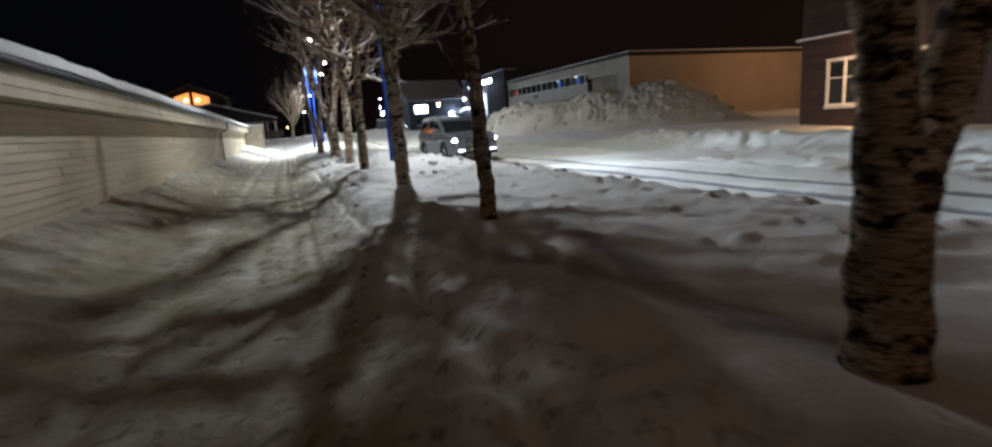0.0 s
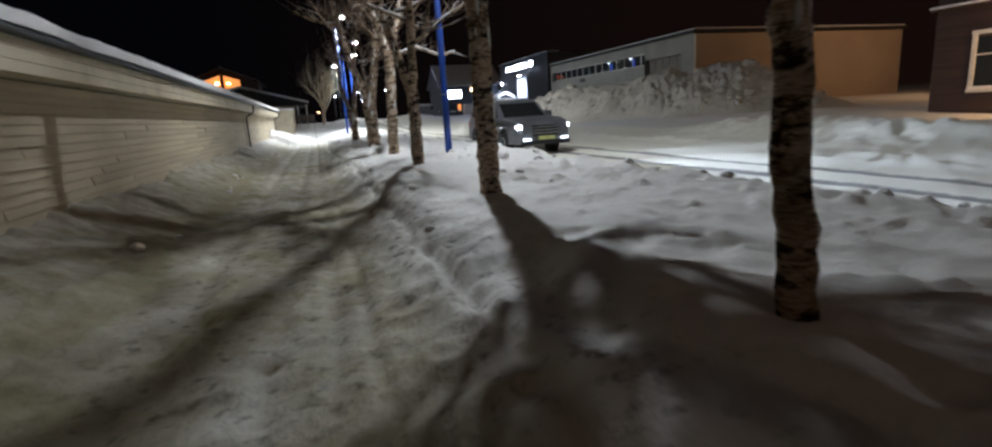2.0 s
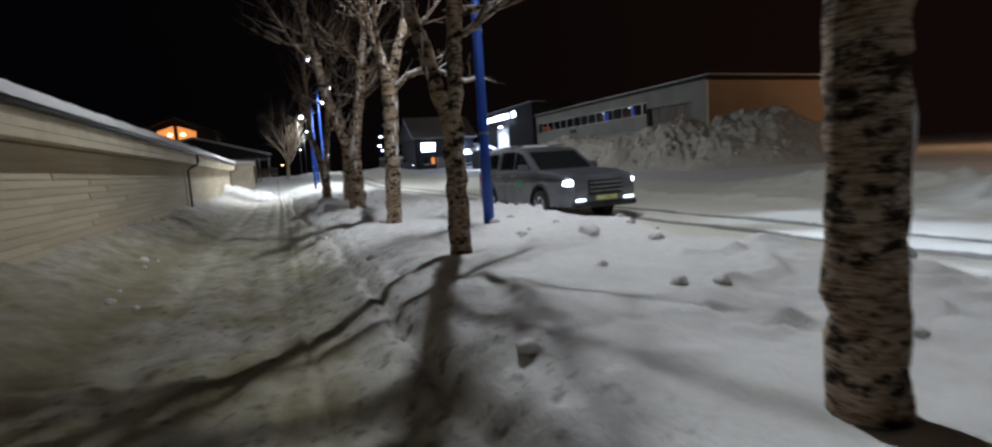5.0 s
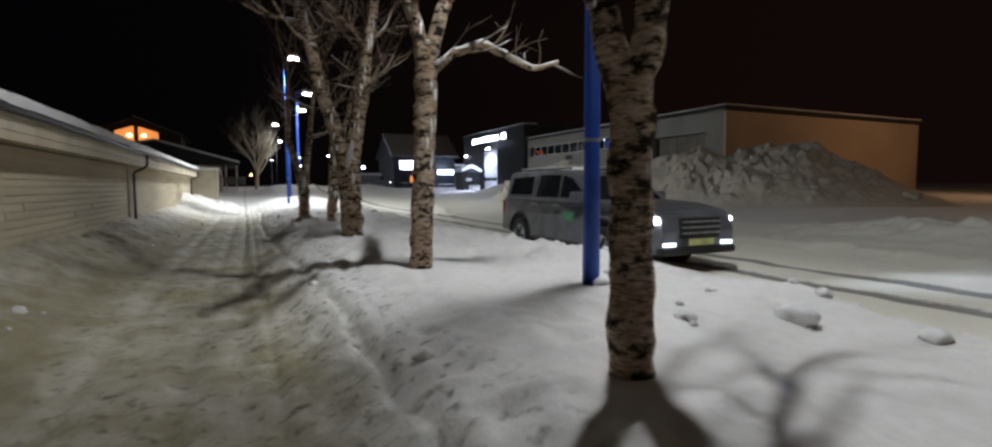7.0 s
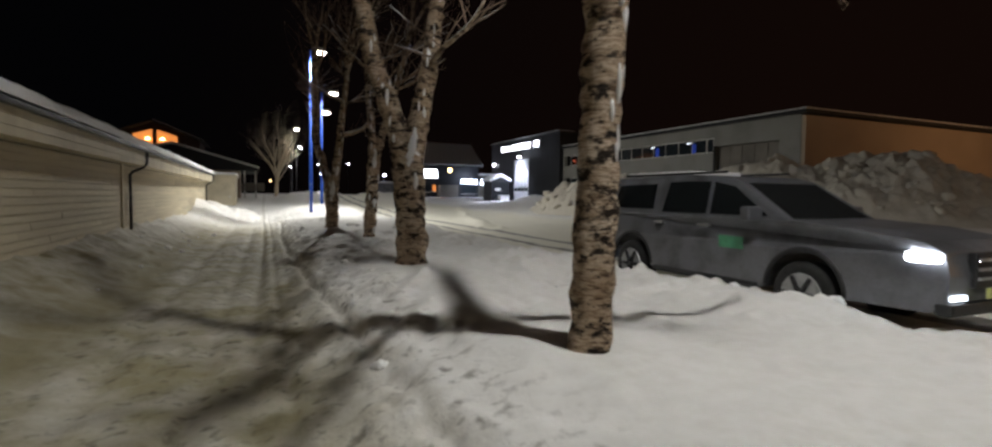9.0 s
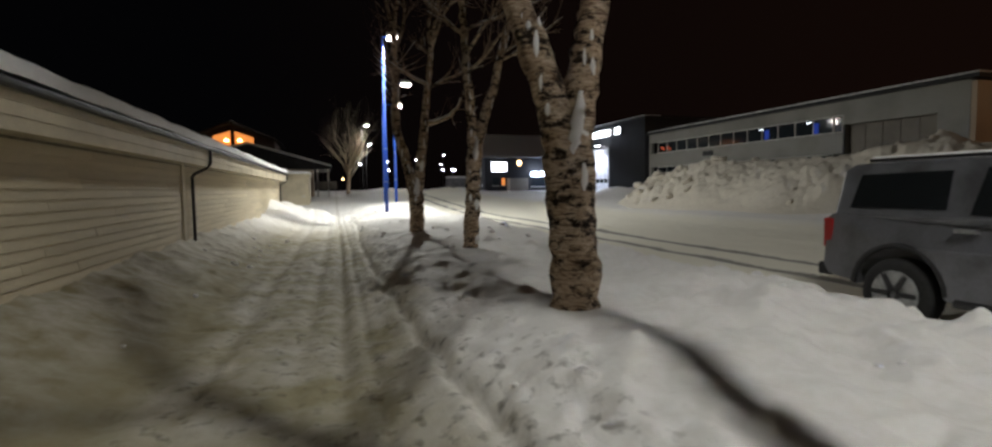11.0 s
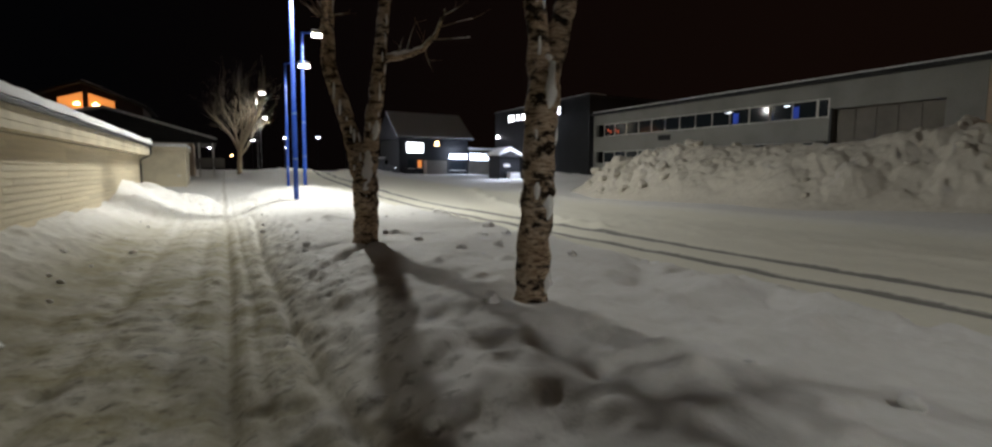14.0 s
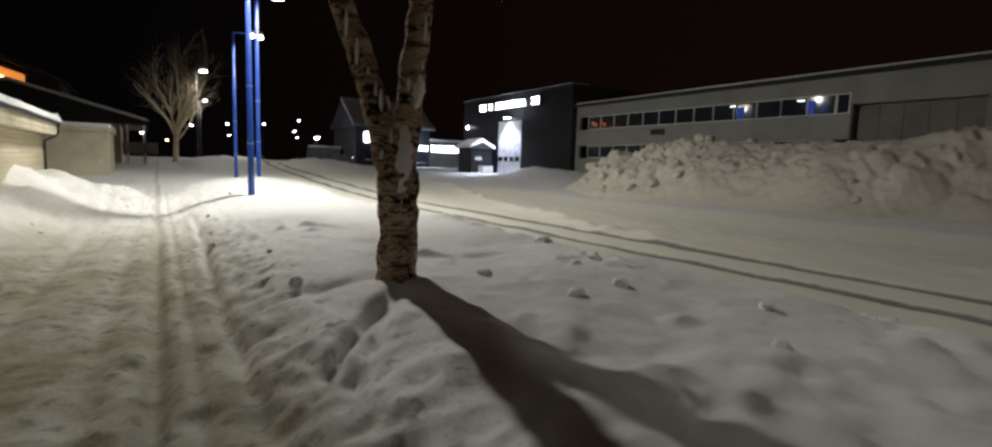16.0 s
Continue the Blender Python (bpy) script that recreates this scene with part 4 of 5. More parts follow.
def shop():
    y0 = 95.0
    g = thing("shop_house", (0, 0, 0), "dark timber shop house with snowy roof and lit signs", "building")
    part("wall", a_box((23.9, y0, 0.6), (34.4, y0 + 9, 5.9)), DARK_SHEET, g)
    part("roof", prism([(y0 - 0.6, 5.903), (y0 + 9.6, 5.903), (y0 + 4.5, 9.6)], 23.4, 34.9, "x"), ROOF_DARK, g)
    part("roof_snow", prism([(y0 - 0.7, 6.03), (y0 - 0.6, 6.2), (y0 + 4.5, 9.95), (y0 + 4.5, 9.66)], 23.4, 34.9, "x"), SNOW, g)
    part("wing", a_box((34.45, y0 + 1.5, 0.6), (43.5, y0 + 8, 4.7)), GREY_PANEL, g, "low grey side wing")
    part("wing_roof_snow", a_box((34.45, y0 + 1.2, 4.703), (43.7, y0 + 8.2, 4.95), 0.05), SNOW, g)
    part("light_sign", a_box((25.0, y0 - 0.2, 4.0), (27.3, y0 - 0.003, 5.3), 0.03), SIGN_WHITE, g, "glowing white box sign")
    rng = random.Random(7)
    s1 = part("sign_board", a_box((31.2, y0 - 0.1, 3.1), (34.3, y0 - 0.003, 4.1)), BLACK_METAL, g)
    for k in range(6):
        part("sign_letter", a_box((31.35 + k * 0.48, y0 - 0.16, 3.2), (31.7 + k * 0.48, y0 - 0.104, 3.95 - 0.2 * rng.random())), SIGN_BLUE, s1)
    s2 = part("sign_board", a_box((35.2, y0 + 1.38, 3.0), (43.2, y0 + 1.497, 4.3)), BLACK_METAL, g)
    for k in range(12):
        part("sign_letter", a_box((35.4 + k * 0.64, y0 + 1.32, 3.1), (35.85 + k * 0.64, y0 + 1.376, 4.15 - 0.3 * rng.random())), SIGN_BLUE, s2)
    for x, z, w, h, m in ((25.2, 1.8, 0.9, 1.2, GLASS_DARK), (26.6, 1.9, 0.5, 1.0, WARM_WINDOW), (28.3, 1.1, 0.9, 1.6, WARM_WINDOW), (29.2, 5.0, 0.5, 0.6, WARM_BULB), (31.5, 1.6, 2.4, 1.2, GLASS_DARK)):
        win = part("window", a_box((x, y0 - 0.05, z), (x + w, y0 - 0.003, z + h)), m, g)
        part("window_frame", a_box((x - 0.08, y0 - 0.07, z - 0.1), (x + w + 0.08, y0 - 0.002, z - 0.003)), WHITE_PAINT, win)
    part("porch", a_box((27.4, y0 - 1.4, 0.6), (30.4, y0 - 0.01, 2.9), 0.02), GREY_PANEL, g)
    return g


shop()
lamp("POINT", "shop_light", (33.0, 92.5, 4.0), 500, (0.72, 0.80, 1.0), 0.5)


# ---- dark red-brown house over the road ----
def brown_house():
    g = thing("timber_house", (*at(22.0, 5.0), 0), "dark red-brown weatherboard house with white windows", "house", turn=TURN_DEG)
    part("wall", a_box((0, -2, -0.3), (9, 11.9, 6.6)), BROWN_WOOD, g)
    part("ledge", a_box((-0.28, 9.2, 3.78), (-0.04, 12.0, 3.84)), BROWN_WOOD, g)
    part("ledge_snow", a_box((-0.30, 9.2, 3.843), (-0.04, 12.0, 3.93), 0.025), SNOW, g)
    for k in range(31):
        part("weatherboard", prism([(-0.012, 0.25 + k * 0.2), (-0.035, 0.25 + k * 0.2), (-0.008, 0.46 + k * 0.2), (-0.002, 0.46 + k * 0.2)], -1.98, 11.88), BROWN_WOOD, g)
    part("roof", prism([(-0.5, 6.5), (-0.45, 6.7), (4.5, 9.4), (9.45, 6.7), (9.5, 6.5), (4.5, 9.15)], -2.6, 12.3), ROOF_DARK, g)
    part("roof_snow", prism([(-0.52, 6.73), (-0.46, 6.9), (4.5, 9.75), (4.5, 9.44)], -2.55, 12.25), SNOW, g)
    for y in (9.1, 6.5):
        win = part("window", a_box((-0.06, y, 1.05), (-0.037, y + 1.4, 2.7)), GLASS_DARK, g)
        for a, b in ((y - 0.12, y + 0.02), (y + 0.64, y + 0.76), (y + 1.38, y + 1.52)):
            part("window_post", a_box((-0.12, a, 0.98), (-0.062, b, 2.8), 0.008), WHITE_PAINT, win)
        part("window_head", a_box((-0.13, y - 0.16, 2.803), (-0.04, y + 1.54, 2.94), 0.008), WHITE_PAINT, win)
        part("window_sill", a_box((-0.16, y - 0.16, 0.86), (-0.04, y + 1.54, 0.977), 0.008), WHITE_PAINT, win)
        for a in (y + 0.025, y + 0.765):
            part("glazing_bar", a_box((-0.09, a, 2.1), (-0.063, a + 0.61, 2.15)), WHITE_PAINT, win)
        part("sill_snow", a_box((-0.17, y - 0.1, 0.98), (-0.062, y + 1.5, 1.06), 0.02), SNOW, win)
    body = part("wall_lamp", a_box((-0.2, 8.42, 2.1), (-0.04, 8.58, 2.5), 0.03), WHITE_PAINT, g)
    part("bulb", a_box((-0.36, 8.36, 2.1), (-0.203, 8.64, 2.4), 0.05), WARM_BULB, body)
    return g


brown_house()
hx, hy = at(22.0, 5.0)
lamp("POINT", "porch_light", (hx - 0.65, hy + 8.5, 2.25), 100, (1.0, 0.55, 0.22), 0.12)


# ---- sodium street lamp beyond the brown house ----
def sodium_post(x, y, h):
    z = ground_z(x, y) - 0.1
    g = thing("yard_lamp", (x, y, z), "tall galvanised sodium lamp post in the yard", "street lamp")
    part("pole", a_tube([(0, 0, 0, 0.08), (0, 0, h, 0.05)], 12), GALV, g, smooth=True)
    head = part("lamp_head", a_box((-0.5, -0.12, h - 0.05), (0.06, 0.12, h + 0.1), 0.03), GALV, g)
    part("lens", a_box((-0.46, -0.1, h - 0.1), (-0.05, 0.1, h - 0.053)), ORANGE_LAMP, head)
    lamp("POINT", "sodium_light", (x - 0.3, y, z + h - 0.3), 520, (1.0, 0.56, 0.26), 0.15)


sodium_post(38.0, 22.5, 7.5)


# ---- houses on the left, beyond the garages ----
def gable_house():
    g = thing("dwelling", (-9.4, 88.6, 0.5), "dark timber dwelling with orange lit gable windows", "house")
    part("wall", a_box((-5, 0, 0), (4.6, 9, 7.0)), BROWN_WOOD, g)
    part("gable", prism([(-5, 7.003), (4.6, 7.003), (-0.2, 8.95)], 0.02, 8.9), BROWN_WOOD, g)
    part("roof", prism([(-5.7, 6.8), (-5.6, 7.0), (-0.2, 9.25), (5.2, 7.0), (5.3, 6.8), (-0.2, 8.98)], -0.9, 9.6), ROOF_DARK, g)
    part("roof_snow", prism([(-5.5, 7.06), (-5.4, 7.2), (-0.2, 9.42), (5.0, 7.2), (5.1, 7.06), (-0.2, 9.28)], 0.5, 9.6), SNOW, g)
    part("gable_window", prism([(-2.1, 6.3), (-0.2, 6.3), (-0.2, 8.15), (-2.1, 7.5)], -0.06, -0.01), WARM_WINDOW, g, "orange lit window")
    part("gable_window", prism([(0.25, 6.3), (2.3, 6.3), (2.3, 7.4), (0.25, 8.1)], -0.06, -0.01), WARM_WINDOW, g, "orange lit window")
    for x in (-0.65, 0.8):
        part("hanging_lamp", a_tube([(x - 0.25, -0.1, 6.95, 0.06), (x, -0.1, 7.05, 0.17), (x + 0.25, -0.1, 6.95, 0.06)], 8), WARM_BULB, g)
    return g


def porch_house():
    g = thing("dwelling", (-3.5, 74.0, 0), "low grey dwelling with a snowy roof and porch", "house")
    part("wall", a_box((-9, 0, 0), (3.2, 9, 3.6)), BROWN_GABLE, g)
    part("roof", prism([(-9.5, 3.603), (4.9, 3.5), (4.9, 3.75), (-2.5, 5.8), (-9.5, 4.2)], -0.8, 9.6), ROOF_DARK, g)
    part("roof_snow", prism([(4.9, 3.78), (4.85, 3.95), (-2.5, 6.05), (-9.5, 4.5), (-9.5, 4.25), (-2.5, 5.86)], -0.78, 9.6), SNOW, g)
    for x in (3.6, 4.6):
        part("porch_post", a_box((x - 0.07, -0.5, 0), (x + 0.07, -0.36, 3.5)), WHITE_PAINT, g)
    part("porch_rail", a_box((3.3, -0.5, 1.5), (5.4, -0.42, 2.3)), GREY_PANEL, g)
    for x in (-0.6, 1.7):
        part("window", a_box((x, -0.05, 1.7), (x + 0.9, -0.003, 2.7)), GLASS_DARK, g)
    part("porch_lamp", a_box((5.9, -0.1, 2.5), (6.05, 0.02, 2.62)), WARM_BULB, g)
    return g


gable_house()
porch_house()


# ---- bare tree under the far lamp, hedges and far lamps ----
def bare_tree(x, y, seed, height, spread):
    z = ground_z(x, y) - 0.1
    rng = random.Random(seed)
    g = thing("bare_tree", (x, y, z), "leafless spreading tree lit by the street lamp", "tree")
    big, thin = bmesh.new(), bmesh.new()
    tube(big, [(0, 0, 0, 0.22), (0.05, 0, 1.2, 0.18), (0.1, 0.05, 2.4, 0.15)], 10, 0.06, rng)
    for k in range(13):
        a = k * 2.4 if k < 9 else -0.5 + 0.4 * (k - 9)
        d = Vector((math.cos(a) * spread, math.sin(a) * spread, rng.uniform(0.9, 1.9)))
        branch(big, thin, None, rng, (0.1, 0.05, 1.7 + 0.08 * k), d, 0.085, height * rng.uniform(0.55, 0.85), 0)
    part("trunk", big, TREE_BARK, g, smooth=True)
    part("crown", thin, TREE_BARK, g)
    return g


TREE_BARK = material("grey_bark", (0.46, 0.39, 0.29), 0.9, dark=(0.3, 0.24, 0.17), scale=5, fine=40)
bare_tree(3.1, 76.4, 31, 6.3, 0.6)


def far_lamp(x, y, h):
    z = ground_z(x, y) - 0.1
    g = thing("far_street_lamp", (x, y, z), "distant street lamp with a bright white head", "street lamp", "distant street lamps")
    part("pole", a_tube([(0, 0, 0, 0.09), (0, 0, h, 0.06)], 8), BLACK_METAL, g)
    head = part("lamp_head", a_box((-0.2, -0.16, h + 0.02), (0.55, 0.16, h + 0.16), 0.05), BLACK_METAL, g)
    part("lens", a_box((-0.05, -0.14, h - 0.16), (0.45, 0.14, h + 0.017), 0.06), FAR_LAMP, head)


for x, y, h in ((1.2, 167.0, 5.3), (9.2, 146.8, 6.4), (15.3, 146.0, 7.1), (18.0, 166.0, 5.7), (21.9, 145.0, 7.4), (28.5, 143.8, 8.6), (32.1, 163.6, 7.3), (32.7, 163.4, 5.9), (19.0, 95.6, 3.4), (47.0, 140.0, 6.0)):
    far_lamp(x, y, h)


def parked_van(x, y, turn):
    g = thing("parked_van", (x, y, ground_z(x, y)), "dark parked van under a cover of snow", "van", turn=turn)
    part("body", prism([(-2.6, 0.35), (2.5, 0.35), (2.6, 0.9), (1.8, 1.15), (1.2, 2.0), (-2.5, 2.05), (-2.65, 0.9)], -0.95, 0.95), CAR_PAINT, g)
    part("roof_snow", a_box((-2.5, -0.92, 2.053), (1.2, 0.92, 2.25), 0.06), SNOW, g)
    part("windscreen", a_box((1.1, -0.97, 1.25), (1.5, 0.97, 1.85)), CAR_GLASS, g)
    for wx in (-1.7, 1.6):
        for wy in (-0.9, 0.78):
            part("wheel", a_tube([(wx, wy, 0.34, 0.34), (wx, wy + 0.16, 0.34, 0.34)], 16), RUBBER, g)
    part("headlight", a_box((2.4, -0.8, 0.8), (2.62, -0.5, 0.95)), HEADLIGHT, g)
    return g


parked_van(20.2, 93.6, -12)
lamp("POINT", "yard_light", (19.2, 94.9, 4.3), 450, (0.80, 0.80, 1.0), 0.2)


# ---- pickup on the road ----
def taper(bm, z0, z1, k):
    for v in bm.verts:
        if v.co.z > z0:
            v.co.x *= 1 - k * (v.co.z - z0) / (z1 - z0)
    return bm


def arc(cy, cz, r, a0, a1, n=9):
    return [(cy + r * math.cos(radians(a0 + (a1 - a0) * i / n)), cz + r * math.sin(radians(a0 + (a1 - a0) * i / n))) for i in range(n + 1)]


def soften(bm, width, angle=25):
    es = [e for e in bm.edges if len(e.link_faces) == 2 and e.calc_face_angle(0) > radians(angle)]
    bmesh.ops.bevel(bm, geom=es, offset=width, segments=2, affect="EDGES", profile=0.5, clamp_overlap=True)
    return bm


def wheel(x, y, parent):
    out = 1 if x > 0 else -1
    bm = bmesh.new()
    tube(bm, [(x - 0.12, y, 0.39, 0.30), (x - 0.115, y, 0.39, 0.37), (x - 0.07, y, 0.39, 0.39), (x + 0.07, y, 0.39, 0.39), (x + 0.115, y, 0.39, 0.37), (x + 0.12, y, 0.39, 0.30)], 28)
    tyre = part("wheel", bm, RUBBER, parent, "black winter tyre", True)
    rim = bmesh.new()
    tube(rim, [(x + out * 0.122, y, 0.39, 0.255), (x + out * 0.135, y, 0.39, 0.25), (x + out * 0.128, y, 0.39, 0.21)], 20)
    part("rim", rim, GALV, tyre, "grey alloy rim")
    for k in range(6):
        a = k * math.pi / 3
        c, s_ = math.cos(a), math.sin(a)
        part("spoke", a_tube([(x + out * 0.14, y + c * 0.04, 0.39 + s_ * 0.04, 0.035), (x + out * 0.137, y + c * 0.235, 0.39 + s_ * 0.235, 0.028)], 6), CAR_PLASTIC, tyre)


def pickup(x, y):
    g = thing("pickup_truck", (x, y, ground_z(x, y) - 0.08), "silver double-cab pickup with canopy and lit headlamps", "pickup truck", turn=TURN_DEG)
    prof = [(-2.68, 0.42), (-2.80, 0.52), (-2.82, 0.78), (-2.76, 1.00), (-2.60, 1.10), (-2.0, 1.19), (-1.28, 1.24), (2.46, 1.24), (2.52, 1.20), (2.54, 0.62), (2.46, 0.50)]
    prof += [(2.14, 0.46)] + arc(1.65, 0.42, 0.48, 0, 180)[0:] + [(1.1, 0.40), (-0.92, 0.40)] + arc(-1.45, 0.42, 0.48, 0, 180) + [(-1.98, 0.42)]
    body = prism(prof, -0.92, 0.92, "x")
    for v in body.verts:
        if v.co.z > 0.95:
            v.co.x *= 0.955
        if v.co.y < -2.3:
            v.co.x *= 1 - 0.16 * min(1, (-2.3 - v.co.y) / 0.5)
    part("body", soften(body, 0.035), CAR_PAINT, g)
    cab = taper(prism([(-1.25, 1.20), (-0.42, 1.72), (-0.15, 1.80), (0.6, 1.85), (2.3, 1.83), (2.42, 1.76), (2.46, 1.20)], -0.865, 0.865, "x"), 1.2, 1.85, 0.16)
    part("cab", soften(cab, 0.03), CAR_PAINT, g)

    def pane(pts, name="side_window"):
        for sgn in (1, -1):
            bm = taper(prism(pts, 0.80, 0.874, "x"), 1.2, 1.85, 0.16)
            if sgn < 0:
                for v in bm.verts:
                    v.co.x *= -1
                bmesh.ops.reverse_faces(bm, faces=bm.faces[:])
            part(name, bm, CAR_GLASS, g, "dark window glass")

    pane([(-0.92, 1.28), (-0.34, 1.66), (0.02, 1.73), (0.02, 1.28)])
    pane([(0.10, 1.28), (0.10, 1.735), (0.62, 1.75), (0.92, 1.74), (1.0, 1.28)])
    pane([(1.22, 1.32), (1.22, 1.72), (2.18, 1.70), (2.26, 1.32)], "canopy_window")
    ws = prism([(-1.17, 1.262), (-0.46, 1.705), (-0.40, 1.66), (-1.10, 1.22)], -0.72, 0.72, "x")
    part("windscreen", taper(ws, 1.2, 1.85, 0.14), CAR_GLASS, g, "dark windscreen")
    for sgn in (1, -1):
        m = part("mirror", a_box((sgn * 0.99 - 0.13, -0.86, 1.22), (sgn * 0.99 + 0.13, -0.72, 1.40), 0.04), CAR_PAINT, g)
        part("headlight", a_box((sgn * 0.68 - 0.17, -2.75, 0.90), (sgn * 0.68 + 0.15, -2.46, 1.0), 0.035), HEADLIGHT, g, "bright headlamp")
        part("tail_light", a_box((sgn * 0.84 - 0.06, 2.44, 0.82), (sgn * 0.84 + 0.06, 2.57, 1.18), 0.02), TAIL_RED, g, "red tail lamp")
        part("fog_lamp", a_box((sgn * 0.62 - 0.12, -2.84, 0.55), (sgn * 0.62 + 0.12, -2.76, 0.60), 0.01), COLD_GLOW, g)
        part("door_handle", a_box((sgn * 0.90 - 0.03, -0.02, 1.10), (sgn * 0.90 + 0.035, 0.20, 1.14), 0.012), GALV, g)
        part("door_handle", a_box((sgn * 0.90 - 0.03, 0.90, 1.10), (sgn * 0.90 + 0.035, 1.10, 1.14), 0.012), GALV, g)
        part("side_step", a_tube([(sgn * 0.93, -0.85, 0.40, 0.045), (sgn * 0.93, 1.05, 0.40, 0.045)], 8), CAR_PLASTIC, g)
        part("door_decal", a_box((sgn * 0.921 - 0.003, -0.62, 0.84), (sgn * 0.921 + 0.004, -0.22, 1.0)), GREEN_DECAL, g, "pale green company mark")
        for yy in (-1.45, 1.65):
            part("wheel_arch", tube(bmesh.new(), [(sgn * 0.90, yy + 0.50 * math.cos(a), 0.42 + 0.50 * math.sin(a), 0.035) for a in np.linspace(0.05, math.pi - 0.05, 14)], 6), CAR_PLASTIC, g, smooth=True)
            wheel(sgn * 0.80, yy, g)
    part("grille", a_box((-0.42, -2.86, 0.66), (0.42, -2.78, 1.0), 0.02), CAR_PLASTIC, g)
    for z in (0.74, 0.83, 0.92):
        part("grille_bar", a_box((-0.40, -2.885, z), (0.40, -2.862, z + 0.03), 0.006), GALV, g)
    part("bumper", a_box((-0.80, -2.86, 0.40), (0.80, -2.70, 0.53), 0.04), CAR_PLASTIC, g)
    part("number_plate", a_box((-0.26, -2.895, 0.56), (0.26, -2.87, 0.66)), YELLOW_PLATE, g, "plain pale plate")
    part("rear_bumper", a_box((-0.85, 2.5, 0.46), (0.85, 2.68, 0.62), 0.03), CAR_PLASTIC, g)
    for sgn in (1, -1):
        part("roof_rail", a_tube([(sgn * 0.62, -0.05, 1.87, 0.018), (sgn * 0.62, 2.2, 1.87, 0.018)], 6), CAR_PLASTIC, g)
    part("roof_snow", a_box((-0.55, 0.75, 1.842), (0.55, 2.25, 1.92), 0.03), SNOW, g, "strip of snow")
    return g


CAR = (7.12, 20.92)
pickup(*CAR)
for side in (-0.68, 0.66):
    for aim_x, aim_y, watts, cone in ((0.9, -32.0, 8500, 19), (10.0, -26.0, 4600, 26), (13.0, -12.0, 900, 40)):
        eye = (CAR[0] + side + 0.03, CAR[1] - 2.80, 0.72)
        lamp("SPOT", "headlight_beam", eye, watts, (0.80, 0.88, 1.0), 0.07, (eye[0] + aim_x, eye[1] + aim_y, -0.25), cone, 1.0)


# ---- clods of snow on the verge ----
def clod_mesh(seed, r):
    rng = random.Random(seed)
    bm = bmesh.new()
    bmesh.ops.create_icosphere(bm, subdivisions=3, radius=r)
    for v in bm.verts:
        v.co *= 1 + 0.34 * noise.noise(v.co * (2.2 / r) * 0.5 + Vector((seed, 0, 0))) + 0.22 * noise.noise(v.co * (2.6 / r) + Vector((0, seed, 3))) + rng.uniform(-0.06, 0.06)
        v.co.z *= 0.72
    return mesh_of(bm, "snow_clod", True)


CLODS = [clod_mesh(k, 1.0) for k in range(6)]
for me in CLODS:
    me.materials.append(CLOD_SNOW)


def clod(u, s, r, k):
    x, y = at(u, s)
    ob = new("snow_clod", CLODS[k % 6])
    ob.matrix_basis = pose(x, y, ground_z(x, y) + r * 0.28, 0, 0, 61 * k) @ Matrix.Diagonal((r, r * 0.9, r, 1))
    tagged(ob, "rounded white clod of snow lying on the verge", "snow clod", "snow clods on the verge")


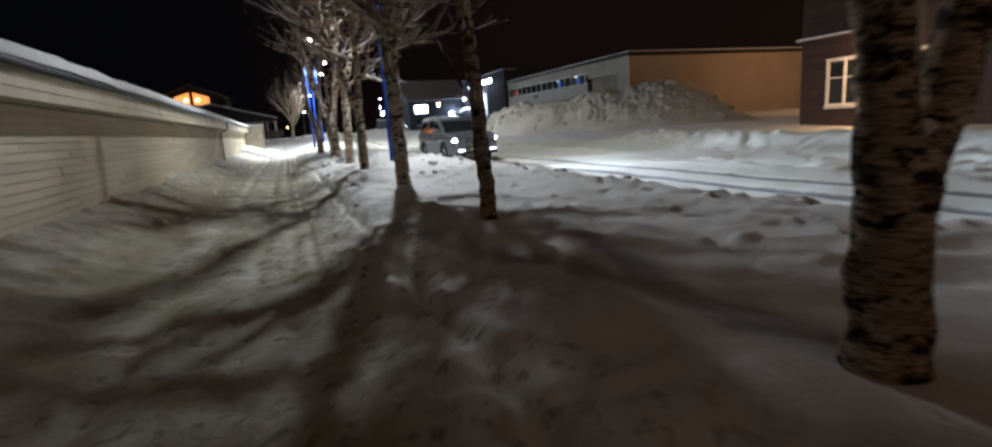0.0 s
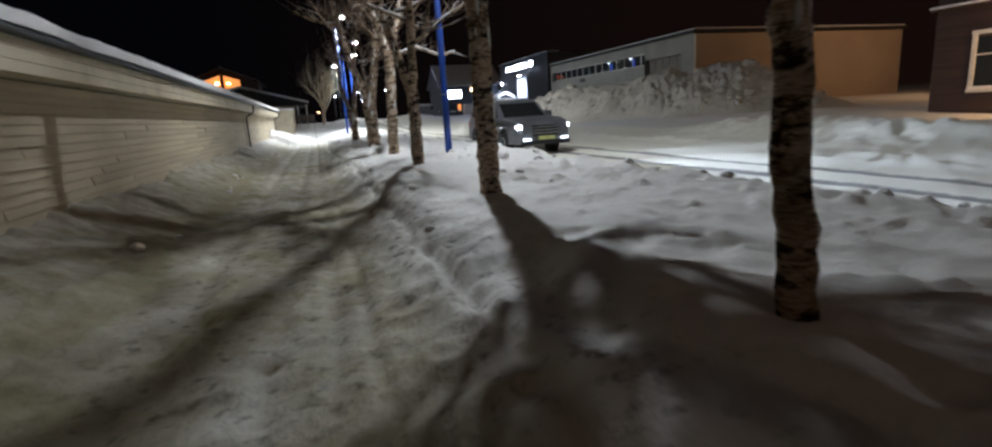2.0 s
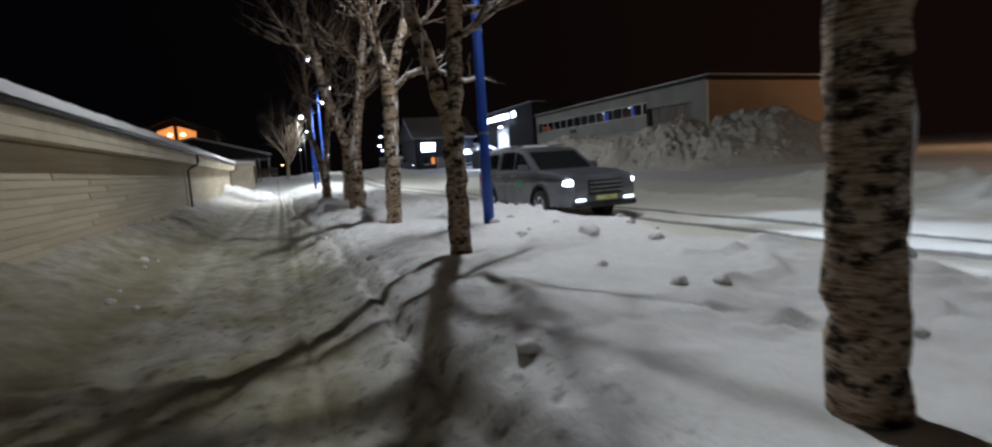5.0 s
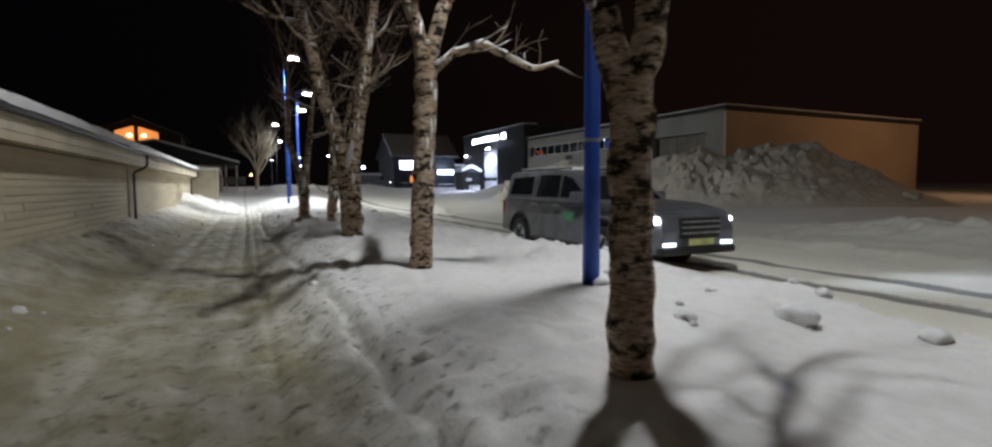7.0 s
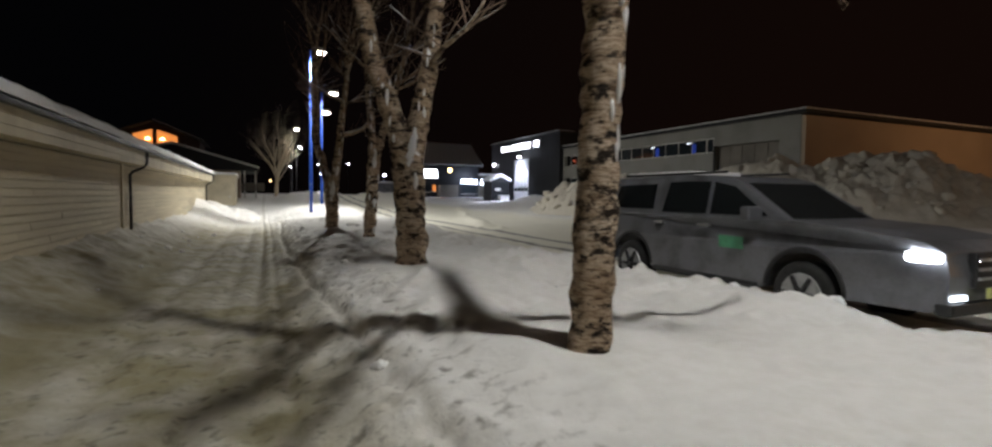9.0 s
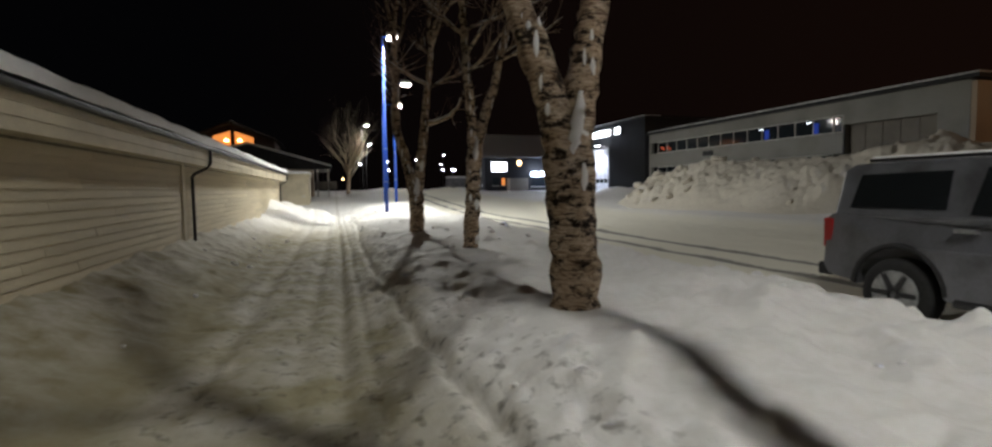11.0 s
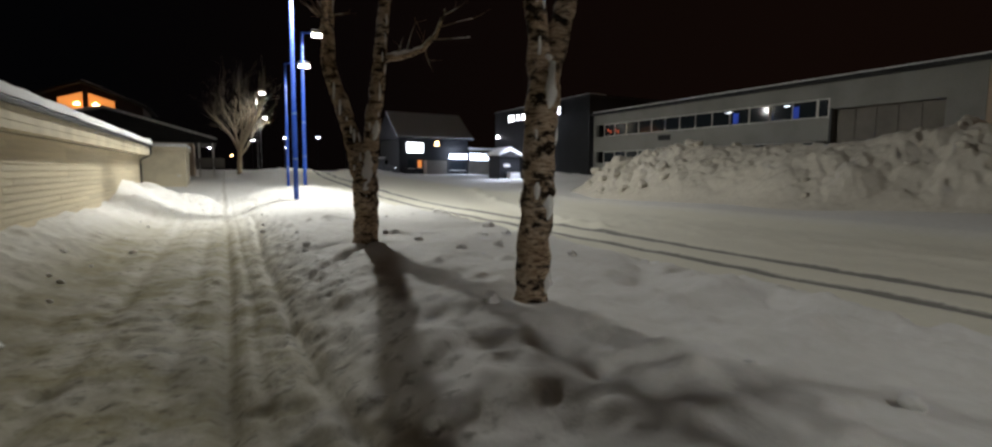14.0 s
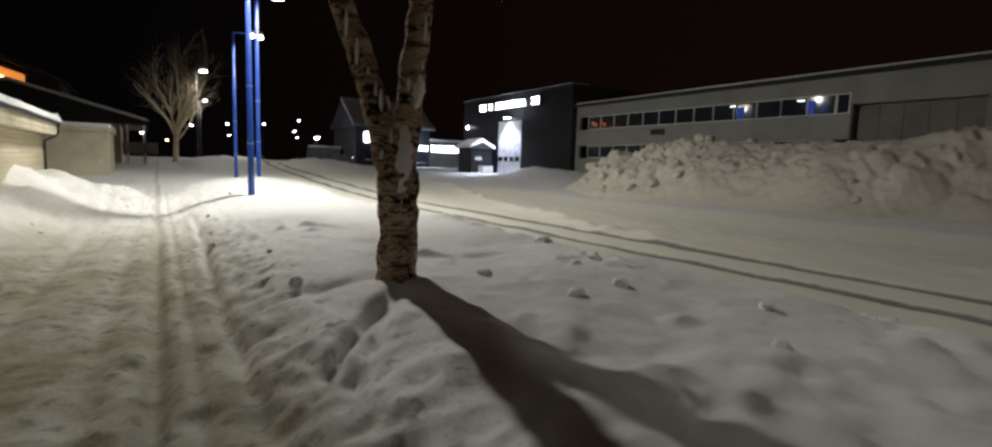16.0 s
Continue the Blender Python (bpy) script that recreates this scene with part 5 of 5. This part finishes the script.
crng = random.Random(21)
for u, s, r in ((3.9, 14.6, 0.16), (4.5, 13.9, 0.10), (3.1, 16.1, 0.09), (3.6, 16.6, 0.07), (3.0, 14.9, 0.08), (4.9, 15.0, 0.08), (4.2, 30.2, 0.07), (3.6, 31.3, 0.08), (4.4, 32.5, 0.1), (4.8, 34.0, 0.12), (3.3, 29.6, 0.06)):
    clod(u, s, r, crng.randrange(60))
for _ in range(95):
    s = crng.uniform(2.5, 46)
    u = crng.choice((crng.gauss(5.35, 0.25), crng.uniform(1.3, 5.4), crng.gauss(0.9, 0.2), crng.gauss(-2.2, 0.25)))
    r, k = crng.uniform(0.025, 0.075) * (1.25 if u > 4.8 else 1), crng.randrange(60)
    if s > 8.0 or u > 3.5 or u < -1:
        clod(u, s, r, k)


# ---- frozen chunks lying on the ploughed heap ----
hrng = random.Random(8)
CHUNKS = [clod_mesh(k + 20, 1.0) for k in range(4)]
for me in CHUNKS:
    me.materials.append(SNOW_DIRTY)
placed = 0
while placed < 90:
    i, j = hrng.randrange(HEAP["z"].shape[0]), hrng.randrange(HEAP["z"].shape[1])
    s_here = HEAP["y"][i, j]
    if HEAP["h"][i, j] < 0.35 or (33 < s_here < 41.5 and hrng.random() < 0.7):
        continue
    r = hrng.uniform(0.09, 0.24) * (1.3 if s_here > 42 else 1)
    ob = new("snow_chunk", CHUNKS[placed % 4])
    ob.matrix_basis = pose(HEAP["x"][i, j], s_here, HEAP["z"][i, j] + 0.15 * r, hrng.uniform(-25, 25), hrng.uniform(-25, 25), hrng.uniform(0, 360)) @ Matrix.Diagonal((r * 1.2, r, r, 1))
    ob.parent = snowbank
    placed += 1


# ---- boards of the garage wall, one by one ----
def board_mesh(length):
    bm = prism([(-0.028, 0.0), (0.014, 0.0), (0.016, 0.012), (-0.006, 0.124), (-0.028, 0.124)], 0.0, length - 0.006)
    me = mesh_of(bm, "board")
    me.materials.append(CREAM)
    return me


def wall_boards(parent):
    rows, z0, pitch = 14, 0.14, 0.124
    lengths = [3.6, 4.2, 4.8]
    meshes = [board_mesh(n) for n in lengths]
    rng = random.Random(3)
    for r in range(rows):
        y = -3.0 - rng.uniform(0, 2.0)
        while y < WALL_END - 3.7:
            k = rng.randrange(3)
            if y + lengths[k] > WALL_END - 0.03:
                k = 0
            ob = new("board", meshes[k])
            ob.parent = parent
            ob.matrix_basis = pose(WALL_U + rng.uniform(-0.003, 0.003), y, z0 + r * pitch, 0, 0, 0)
            y += lengths[k]
        rest = WALL_END - 0.025 - y
        if rest > 0.1:
            ob = new("board", board_mesh(rest))
            ob.parent = parent
            ob.matrix_basis = pose(WALL_U, y, z0 + r * pitch, 0, 0, 0)


wall_boards(garage)
